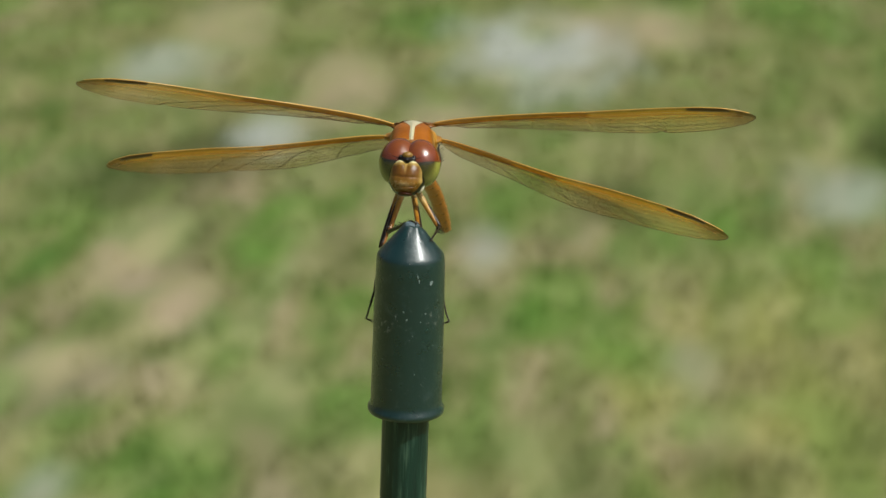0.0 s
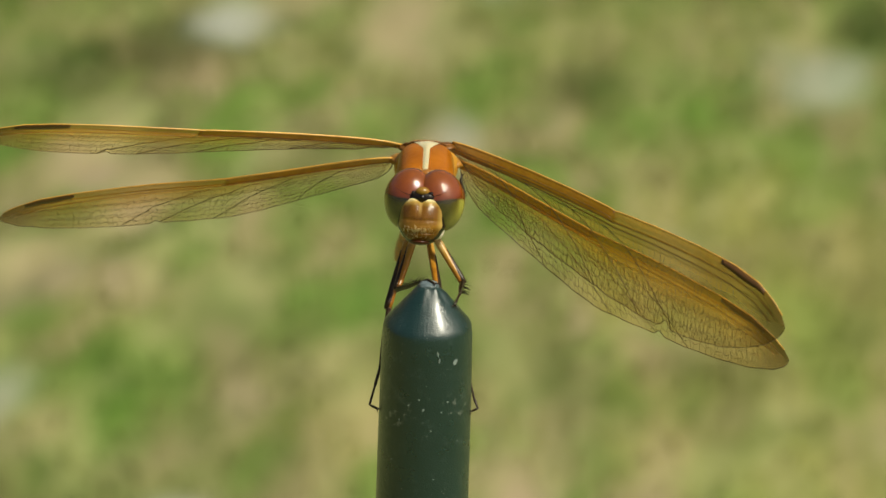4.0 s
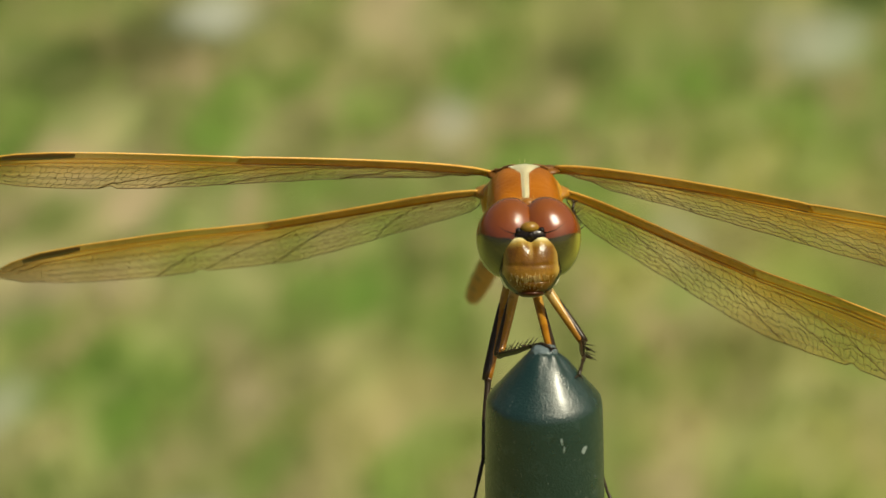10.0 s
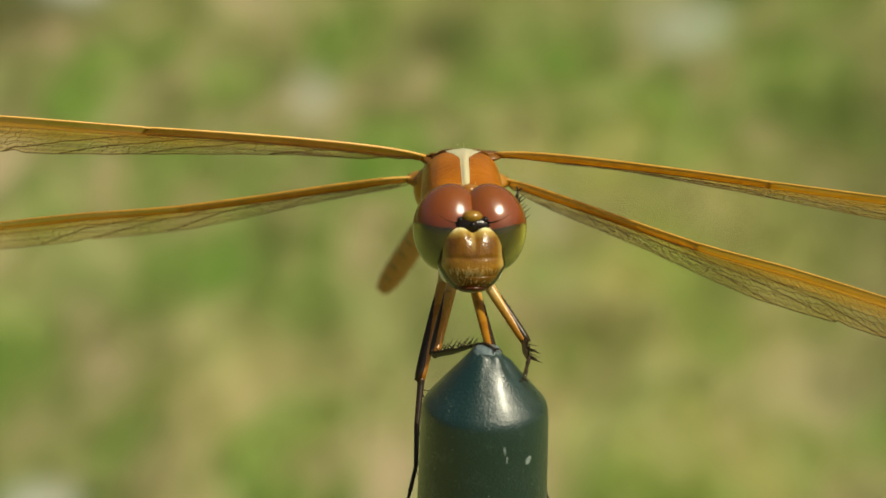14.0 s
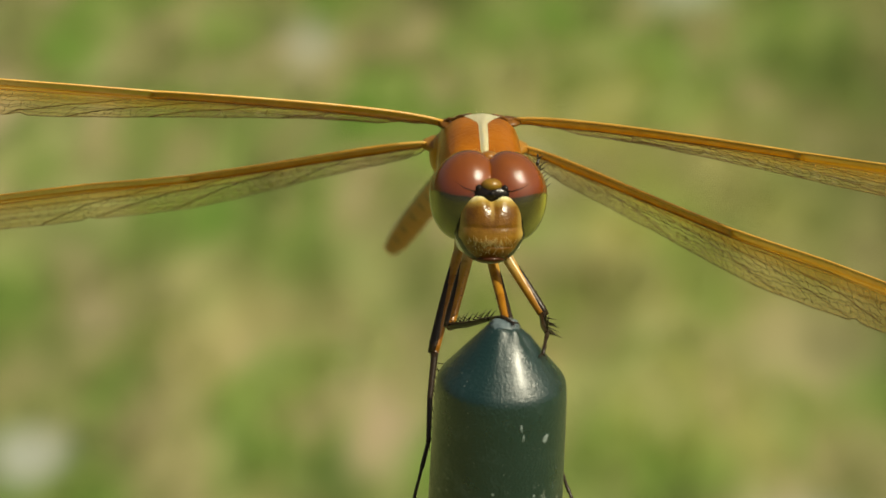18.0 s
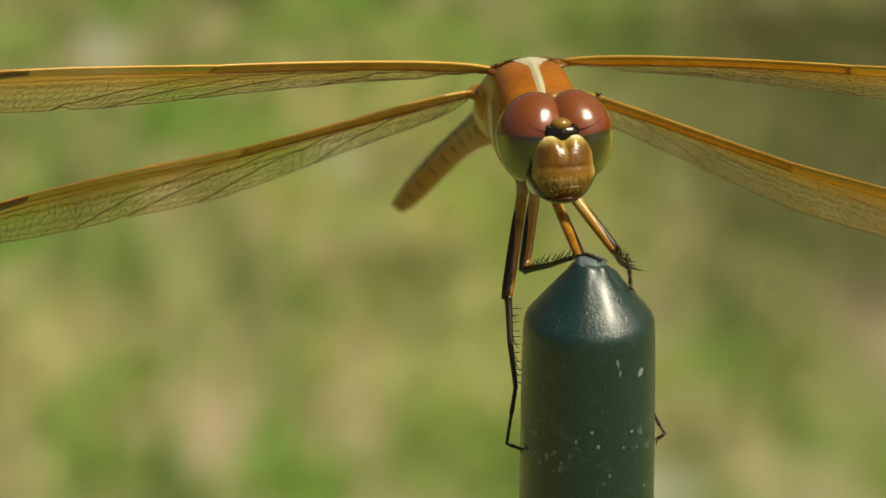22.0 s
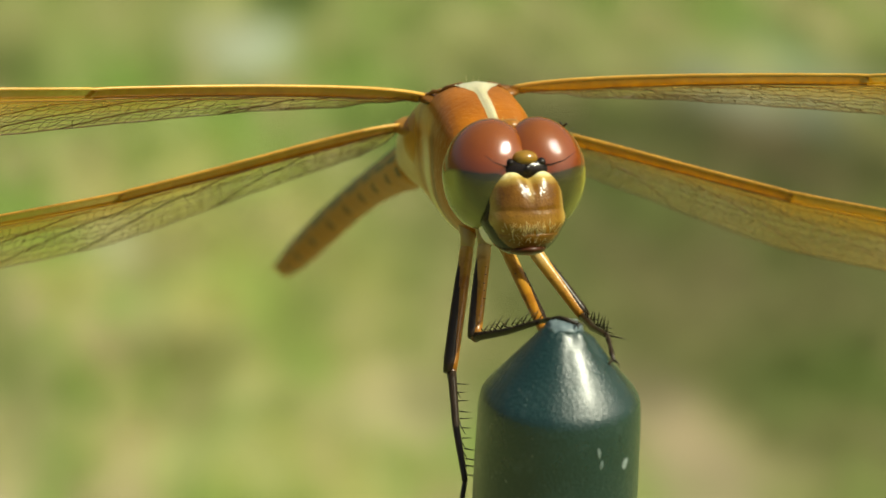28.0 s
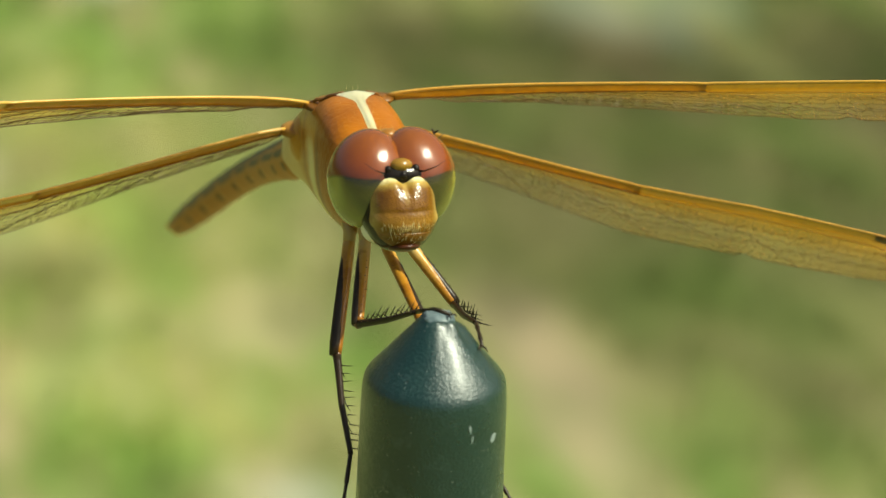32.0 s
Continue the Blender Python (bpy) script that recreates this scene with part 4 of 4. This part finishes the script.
def build_wing(fly, name, plan, length, nodus, seed, up_way):
    rnd = random.Random(seed)
    L = length
    bm = bmesh.new()
    grid = []
    nu, nv = 130, 22
    fore = plan is FORE
    for i in range(nu + 1):
        u = i / nu
        lead, trail = edge(plan, u)
        row = []
        for j in range(nv + 1):
            q = (j / nv) ** 1.35
            y = lead + (trail - lead) * q
            row.append(bm.verts.new((u * L * MM, y * MM, (pleat(lead - y, u) + rise(u, y, fore)) * up_way * MM)))
        grid.append(row)
    for a, b in zip(grid, grid[1:]):
        for j in range(nv):
            bm.faces.new((a[j], a[j + 1], b[j + 1], b[j]))
    wing = part("wing", bm, MEMBRANE[L], fly, "amber net-veined wing with a dark tip spot")

    def at(u, y, up=0.02):
        lead, trail = edge(plan, u)
        return Vector((u * L, y, (pleat(lead - y, u) + rise(u, y, fore) + up) * up_way)) * MM

    def run(bm, f, u0, u1, r0, r1, steps=26, n=4):
        pts = [at(u0 + (u1 - u0) * k / steps, f(u0 + (u1 - u0) * k / steps)) for k in range(steps + 1)]
        tube(bm, pts, [(r0 + (r1 - r0) * k / steps) * MM for k in range(steps + 1)], n)

    # long veins, as share of the chord behind the front edge
    def lane(q, bend=0.0):
        def f(u):
            lead, trail = edge(plan, u)
            s = q + bend * u
            zig = 0.020 * (trail - lead) * min(1.0, max(0.0, q - 0.2) * 4) * math.sin(u * L * 5.0 + 9 * q) if q < 1 else 0.0
            return lead + (trail - lead) * min(1, max(0, s)) + zig
        return f

    front = bmesh.new()
    run(front, lane(0.0), 0.0, 0.985, 0.115, 0.06, 90, 6)
    part("leading_edge", front, VEIN_AMBER, wing, "thick amber front vein")
    strong = bmesh.new()

    def offset(d0, d1):
        def f(u):
            lead, trail = edge(plan, u)
            return max(trail, lead - (d0 + (d1 - d0) * u))
        return f

    run(strong, offset(0.62, 0.62), 0.0, nodus, 0.075, 0.05)
    run(strong, offset(1.10, 1.15), 0.0, 0.97, 0.09, 0.045, 40)
    run(strong, offset(1.25, 2.0), 0.04, 0.96, 0.07, 0.04, 40)
    tube(strong, [at(nodus, edge(plan, nodus)[0] + 0.03), at(nodus + 0.004, edge(plan, nodus)[0] - 1.2)], [0.13 * MM, 0.11 * MM], 6)
    part("main_vein", strong, VEIN_BROWN, wing, "stout brown long veins")
    lanes = [0.24, 0.33, 0.43, 0.54, 0.66, 0.78, 0.89]
    funcs = [offset(1.25, 2.0)] + [lane(q, 0.05 * math.sin(k * 2.1)) for k, q in enumerate(lanes)] + [lane(1.0)]
    for k, f in enumerate(funcs[1:-1]):
        fine = bmesh.new()
        run(fine, f, 0.004 + 0.003 * k, 0.965 - 0.012 * k, 0.031, 0.022, 120, 3)
        part("long_vein", fine, VEIN_DARK, wing)
    fine = bmesh.new()
    run(fine, lane(1.0), 0.0, 0.998, 0.055, 0.040, 170, 3)
    lead, trail = edge(plan, 0.0)
    tube(fine, [at(0.0, lead + (trail - lead) * k / 6) for k in range(7)], [0.06 * MM] * 7, 3)
    part("hind_edge", fine, VEIN_DARK, wing)
    # bowed veins that end at the hind edge
    for u0, u1 in ((0.10, 0.24), (0.22, 0.46), (0.34, 0.60), (0.46, 0.70)):
        pts = []
        for k in range(15):
            s = k / 14
            u = u0 + (u1 - u0) * s
            lead, trail = edge(plan, u)
            pts.append(at(u, lead + (trail - lead) * (0.22 + 0.78 * s**1.6)))
        fine = bmesh.new()
        tube(fine, pts, [0.042 * MM] * 15, 3)
        part("bowed_vein", fine, VEIN_DARK, wing)
    cross = bmesh.new()
    bands = [(offset(0.05, 0.05), offset(1.05, 1.10), 0.019, 0.0)] + [(funcs[k], funcs[k + 1], 0.0135 + 0.0014 * (k % 3), 0.35 if k < 2 else 0.75) for k in range(len(funcs) - 1)]
    for f, g, step, wob in bands:
        u = 0.012 + rnd.random() * 0.01
        while u < 0.955:
            v = min(0.985, u + step * wob * rnd.uniform(-0.8, 0.8))
            a, b = at(u, f(u)), at(v, g(v))
            if (a - b).length > 0.15 * MM:
                m = (a + b) / 2 + Vector((rnd.uniform(-0.1, 0.1), 0, 0.02)) * MM
                tube(cross, [a, m, b], [(0.018 if wob else 0.030) * MM] * 3, 3)
            u += step * rnd.uniform(0.75, 1.25)
    tagged(part("cross_veins", cross, VEIN_DARK, wing, "net of fine dark cross veins"), kind="stuff")
    stig = bmesh.new()
    rows = []
    for k in range(13):
        u = 0.805 + 0.125 * k / 12
        lead, trail = edge(plan, u)
        taper = 0.25 + 0.75 * math.sin(math.pi * (0.08 + 0.84 * k / 12)) ** 0.5
        rows.append([stig.verts.new(Vector((u * L, lead - 0.02 - w * taper * 0.64, (rise(u, lead, fore) + pleat(w * taper * 0.64, u)) * up_way + h * 0.07)) * MM) for w, h in ((0, 1), (0.5, 1.4), (1, 1), (1, -1), (0.5, -1.4), (0, -1))])
    loft(stig, rows)
    part("wing_spot", stig, STIGMA, wing, "dark brown wing spot")
    return wing


def build_leg(fly, name, base, knee, ankle, foot, thick, mats, spines, seed):
    """A jointed leg: the thigh carries shin, foot and bristles."""
    rnd = random.Random(seed)
    base, knee, ankle = (Vector(p) for p in (base, knee, ankle))
    toes = [Vector(p) for p in foot]
    bm = bmesh.new()
    mid = base.lerp(knee, 0.5)
    tube(bm, [p * MM for p in (base, base.lerp(knee, 0.12), mid, base.lerp(knee, 0.93), knee)], [thick * k * MM for k in (0.9, 1.1, 1.0, 0.85, 0.75)], 12)
    leg = part("leg", bm, mats[0], fly, "bristly leg, amber inside and black outside")
    if base.z < 2:
        out = -1 if knee.x < -2 else 1
        bm = bmesh.new()
        full = 1.25 if knee.z < -5 else 1.0
        shift = Vector((out * 0.62, -0.1, 0)) * (thick / full)
        tube(bm, [(base.lerp(knee, k) + shift) * MM for k in (0.05, 0.3, 0.6, 0.9, 1.0)], [thick * full * k * MM for k in (0.3, 0.62, 0.76, 0.80, 0.66)], 10)
        part("dark_stripe", bm, mats[1], leg, "black stripe along the outer side")
        bm = bmesh.new()
        blob(bm, knee * MM, (thick * 0.8 * MM,) * 3, 14, 10)
        part("knee", bm, plain("knee_chitin", (0.22, 0.10, 0.05), (0.10, 0.04, 0.02), 1500, 0.35), leg, "reddish knee joint")
        bm = bmesh.new()
        root = base + Vector((0, 1.3, 1.5))
        tube(bm, [p * MM for p in (root, root.lerp(base, 0.6), base, base.lerp(knee, 0.10))], [thick * k * MM for k in (1.55, 1.4, 1.2, 1.0)], 12)
        part("coxa", bm, plain("tan_chitin", (0.50, 0.36, 0.14), (0.36, 0.22, 0.06), 700, 0.4), leg, "pale swollen leg base")
    bm = bmesh.new()
    sag = (ankle - knee).orthogonal().normalized() * 0.15
    shin = [knee, knee.lerp(ankle, 0.08), knee.lerp(ankle, 0.5) + sag, knee.lerp(ankle, 0.95), ankle]
    tube(bm, [p * MM for p in shin], [thick * k * MM for k in (0.78, 0.68, 0.55, 0.45, 0.42)], 10)
    part("tibia", bm, mats[1], leg, "black shin")
    bm = bmesh.new()
    line = [ankle] + toes
    way = line[-1] - line[-2]
    steps, sizes = [ankle], [0.38]
    for p, q in zip(line, line[1:]):
        steps += [p.lerp(q, 0.45), p.lerp(q, 0.5), q]
        sizes += [0.42, 0.30, 0.32]
    tube(bm, [p * MM for p in steps], [thick * k * MM for k in sizes], 8)
    foot = toes[-1]
    for s in (-1, 1):
        side = way.cross(Vector((0, 0, 1))).normalized() * s
        tube(bm, [foot * MM, (foot + way.normalized() * 0.25 + side * 0.22) * MM, (foot + way.normalized() * 0.36 + side * 0.30 - Vector((0, 0, 0.2))) * MM], [0.08 * MM, 0.05 * MM, 0.012 * MM], 5)
    part("tarsus", bm, mats[1], leg, "black clawed foot")
    bm = bmesh.new()
    for a, b, count, long in ((base.lerp(knee, 0.25), knee, spines, 0.45), (knee.lerp(ankle, 0.08), ankle, spines + 2, 0.9)):
        way = (b - a).normalized()
        for k in range(count):
            for s in (-1, 1):
                p = a.lerp(b, (k + 0.5 + rnd.uniform(-0.15, 0.15)) / count)
                out = way.orthogonal().normalized()
                out = Matrix.Rotation(s * 0.9 + rnd.uniform(-0.25, 0.25) + seed, 3, way) @ out
                q = p + out * thick * 0.5
                r = q + (out * 0.85 + way * 0.45) * long * rnd.uniform(0.7, 1.1)
                tube(bm, [q * MM, q.lerp(r, 0.6) * MM, r * MM], [0.045 * MM, 0.03 * MM, 0.006 * MM], 4)
    part("spines", bm, mats[1], leg, "stiff black bristles")["kind"] = "stuff"
    return leg


MEMBRANE = {k: membrane_material(k * MM, n) for k, n in NODUS.items()}
VEIN_AMBER = plain("amber_vein", (0.72, 0.43, 0.09), (0.48, 0.21, 0.016), 500, 0.35, fine=3000)
VEIN_BROWN = plain("brown_vein", (0.36, 0.15, 0.012), (0.10, 0.035, 0.005), 300, 0.35, fine=3000)
VEIN_DARK = plain("dark_vein", (0.085, 0.046, 0.010), (0.030, 0.018, 0.008), 300, 0.4)
STIGMA = plain("brown_wing_spot", (0.075, 0.035, 0.010), (0.14, 0.062, 0.015), 900, 0.35)


def build_dragonfly():
    fly = hub("dragonfly", None, (0, 0, STAKE_TOP))
    tagged(fly, "golden-winged dragonfly with red-brown eyes perched on a stake cap", "dragonfly")
    parts = {"head": build_head(fly)}
    parts["thorax"] = build_thorax(fly)
    parts["abdomen"] = build_abdomen(fly)
    for key, plan, length, nodus, seed in (("fl", FORE, FORE_LONG, 0.49, 3), ("fr", FORE, FORE_LONG, 0.49, 4), ("hl", HIND, HIND_LONG, 0.42, 5), ("hr", HIND, HIND_LONG, 0.42, 6)):
        parts[key] = build_wing(fly, "wing", plan, length, nodus, seed, 1 if key in ("fl", "hl") else -1)
    black = plain("black_leg", (0.012, 0.008, 0.005), (0.035, 0.02, 0.01), 1500, 0.35, 0.3, fine=4000)
    amber = thigh_material()
    build_leg(fly, "leg", (-1.75, 11.2, 0.9), (-3.1, 6.6, -3.0), (-0.75, 2.0, -0.40), [(-0.15, 0.35, 0.45), (0.55, -0.50, 0.42)], 0.36, (amber, black), 9, 4.3)
    build_leg(fly, "leg", (-2.3, 13.0, 0.4), (-3.99, 8.3, -5.7), (-4.45, 1.9, -9.3), [(-5.3, 0.1, -12.45), (-4.5, -0.8, -12.45)], 0.36, (amber, black), 9, 2)
    build_leg(fly, "leg", (0.3, 10.3, 1.2), (3.1, 7.7, -2.5), (2.98, 2.2, -1.45), [(2.72, 0.5, -1.42), (2.5, -0.9, -1.55)], 0.36, (amber, black), 8, 3)
    build_leg(fly, "leg", (-0.3, 12.5, 0.0), (0.9, 5.6, -3.4), (3.9, 3.4, -9.6), [(4.62, 0.5, -11.4), (5.05, -0.5, -12.15), (4.5, -0.8, -12.3)], 0.34, (amber, black), 7, 4)
    build_leg(fly, "leg", (1.0, 11.2, 2.2), (2.9, 11.6, 4.6), (2.55, 12.4, 6.4), [(2.65, 12.5, 6.85)], 0.30, (black, black), 5, 5)
    build_leg(fly, "leg", (-2.6, 11.4, 2.0), (-3.3, 11.9, 3.2), (-2.9, 12.3, 4.4), [(-2.8, 12.3, 4.9)], 0.24, (black, black), 4, 6)
    return parts


ROOTS = {"fl": (-3.6, 20.6, 6.42), "fr": (1.55, 19.9, 6.95), "hl": (-4.45, 23.0, 3.95), "hr": (2.35, 23.0, 3.8)}


# how far the thorax rears up on the legs, in degrees, about a point behind the neck
REARING = [(0, 4.5), (4.5, 4.0), (6.5, 2.2), (9, 1.4), (12, 0.4), (20, 0.0), (26, -0.8), (32, -1.0)]
NECK = Vector((-0.9, 10.5, 4.0))


def rearing(t):
    """Turn of the thorax, and of the wing roots on it, at a time."""
    angle = float(np.interp(t, [r[0] for r in REARING], [r[1] for r in REARING]))
    return Matrix.Translation(NECK * MM) @ pose(0, 0, 0, angle, 0, 0) @ Matrix.Translation(-NECK * MM)


def wing_turn(t, key, sweep, lift, twist):
    """Pose of a wing: sweep forwards, lift of the tip and tilt of the sheet (hind edge down), in degrees."""
    side = -1 if key in ("fl", "hl") else 1
    root = Vector(ROOTS[key]) * MM
    moved = rearing(t) @ root
    s, l, w = radians(sweep), radians(lift) - (moved.z - root.z) / (FORE_LONG * MM), radians(twist)
    x = Vector((side * math.cos(s) * math.cos(l), -math.sin(s) * math.cos(l), math.sin(l)))
    ahead = Vector((0, 0, 1)).cross(x).normalized() * (-side)
    above = x.cross(ahead) * (-side)
    y = ahead * math.cos(w) + above * math.sin(w)
    m = Matrix((x, y, x.cross(y))).transposed().to_4x4()
    m.translation = moved
    return m


build_ground()
build_grass()
build_stake()
PARTS = build_dragonfly()

WINGS = {
    "fl": [(0, 22.3, 13, 23.3), (1, 17.5, 12.8, 26.9), (1.6, 17.8, 10.1, 28.3), (2, 19.5, 7.7, 22.2), (2.2, 21.9, 9.3, 22), (2.5, 25.5, 6.8, 36), (3, 23.6, 7.3, 31.9), (4, 18.3, 7.3, 29.4), (4.5, 12.5, 10.3, 22.8), (6.5, 16.8, 10.7, 21.4), (7, 18.6, 8, 25.2), (9, 22.8, 10.1, 28.7), (11, 20.6, 9.6, 28), (12, 13.6, 7, 33.3), (13, 14.2, 8, 33.3), (13.7, 14.2, 8, 33.3), (14, 13.7, 8.6, 27.8), (17, 13.1, 7.4, 27.6), (19, 13.1, 7.8, 27.6), (20.5, 15.5, 9.9, 26.6), (22, 19.7, 7.7, 29.2), (24, 11.6, 4.2, 30.7), (26, 18.1, 6.4, 30.6), (29, 18.7, 6.1, 27.2), (31, 18.3, 6.7, 26), (32, 18.3, 6.7, 26)],
    "fr": [(0, 14.1, 9.9, 27.6), (1, 11.7, 8.8, 25), (1.6, 5.9, 7.7, -1.5), (2, 16.5, 3.9, 0.6), (2.2, 27.5, 9, 5.2), (2.5, 51.9, -4.1, 80.2), (3, 43.7, -6.7, 87.8), (4, 40.1, -5.2, 86.2), (4.5, 31.3, -3.3, 40.4), (6.5, 32.3, -2.5, 33.5), (7, 31.9, -0, 34.7), (9, 24, -2.2, 40.5), (11, 23.9, -3, 40.2), (12, 20.8, -3.7, 47.6), (13, 24.1, -1.3, 44.2), (13.7, 24.1, -1.3, 44.2), (14, 25.4, 1.6, 24.9), (17, 25.2, 2, 29.9), (19, 25.1, 1.7, 28.5), (20.5, 26.3, 1.8, 30.3), (22, 29.9, 4.3, 28.8), (24, 30.5, 5.4, 27.3), (26, 27.9, 6.9, 27.4), (29, 28.5, 7.3, 27.6), (31, 28.6, 7.5, 27.4), (32, 28.6, 7.5, 27.4)],
    "hl": [(0, -8.1, -9.2, 26.5), (1, -6.3, -8.2, 26.9), (1.6, -1.4, -8.6, 41.6), (2, 1.5, -7.4, 20.8), (2.2, 1.4, -6.3, 22), (2.5, 4.2, -6.3, 42), (3, 8.1, -5.9, 29.8), (4, 10.3, -6.1, 35.6), (4.5, 10, -3.4, 31.3), (6.5, 2.5, -6.2, 25.9), (7, 1.1, -9.9, 28.3), (9, 1.8, -8.5, 31.9), (11, -1.4, -9.4, 35.4), (12, 4.3, -8, 38), (13, 7.2, -6.9, 34.8), (13.7, 7.2, -6.9, 34.8), (14, 5, -7.1, 26.2), (17, 7.1, -8.4, 30.3), (19, 7.6, -7.6, 29.1), (20.5, 10.3, -5.6, 32.2), (22, 15.1, -7.2, 34.3), (24, 14.6, -7.8, 31.6), (26, 10.3, -10.2, 32.4), (29, 8.2, -10.8, 32.5), (31, 12, -8.8, 31.1), (32, 12, -8.8, 31.1)],
    "hr": [(0, 23.6, -7.7, 32.9), (1, 23.5, -7.9, 31.8), (1.6, 36.6, -10.3, 78.6), (2, 35.6, -9.2, 22.5), (2.2, 41.3, -3.7, 20), (2.5, 40, -15.3, 78.1), (3, 38.3, -12.3, 55.5), (4, 37, -11.6, 59.5), (4.5, 36.1, -11.1, 38.3), (6.5, 38.7, -9.2, 39.2), (7, 37.7, -8.8, 42), (9, 34.2, -10.2, 43), (11, 28.6, -15.3, 50.8), (12, 30.2, -13.1, 52.1), (13, 33.7, -9.8, 52.7), (13.7, 33.7, -9.8, 52.7), (14, 39.1, -3.8, 34.5), (17, 38, -5.0, 35.5), (19, 30.4, -11.4, 41.7), (20.5, 31.2, -10.4, 43.1), (22, 29.4, -12.5, 35.6), (24, 30.7, -8.9, 36), (26, 27, -9.7, 32), (29, 25.2, -8.8, 33.9), (31, 25.2, -9, 33.9), (32, 25.2, -9, 33.9)],
}
HEAD_TURNS = [(0, -20, 0, -6), (4.5, -20, 0, -4), (6.5, -20, 0, 0), (6.8, -20, 0, 0), (6.9, -39, -50, -6, -0.9, 0.9), (7.1, -39, -50, -6, -0.9, 0.9), (7.2, -33, -18, -4, -0.6, 0.3), (7.3, -20, 0, 1), (9, -20, 0, 1.5), (32, -20, 0, 1.5)]


ABDOMEN_ROOT = Vector((-1.95, 26.6, 0.75)) * MM
ABDOMEN_TURNS = [(0, -16.2, 0), (1, -13.7, 0), (1.6, -13.9, 0), (1.85, -3.0, 0), (2.5, -2.7, -1.2), (4, -2.4, -0.9), (7, -1.0, 0.6), (9, -1.2, -0.4), (13, -0.2, -0.4), (19, 0.3, 0.4), (22, 0.6, 0.6), (24, 0.6, 0.2), (26, 0.9, -0.6), (29, 0.6, 1.2), (31, 0.7, 2.7), (32, 0.4, 2.7)]


def motions():
    rest = PARTS["abdomen"].matrix_basis.copy()
    rows = [(t, Matrix.Translation(ABDOMEN_ROOT) @ pose(0, 0, 0, rx, 0, rz) @ Matrix.Translation(-ABDOMEN_ROOT) @ rest) for t, rz, rx in ABDOMEN_TURNS]
    walk(PARTS["abdomen"], rows)
    walk(PARTS["thorax"], [(t, rearing(t)) for t, _ in REARING])
    for key, rows in WINGS.items():
        walk(PARTS[key], [(t, wing_turn(t, key, *a)) for t, *a in rows])
    walk(PARTS["head"], [(t, Matrix.Translation((HEAD_AT + Vector((*shift[:1], 0, *shift[1:])) if shift else HEAD_AT) * MM) @ pose(0, 0, 0, rx, ry, rz)) for t, rx, ry, rz, *shift in HEAD_TURNS])


motions()
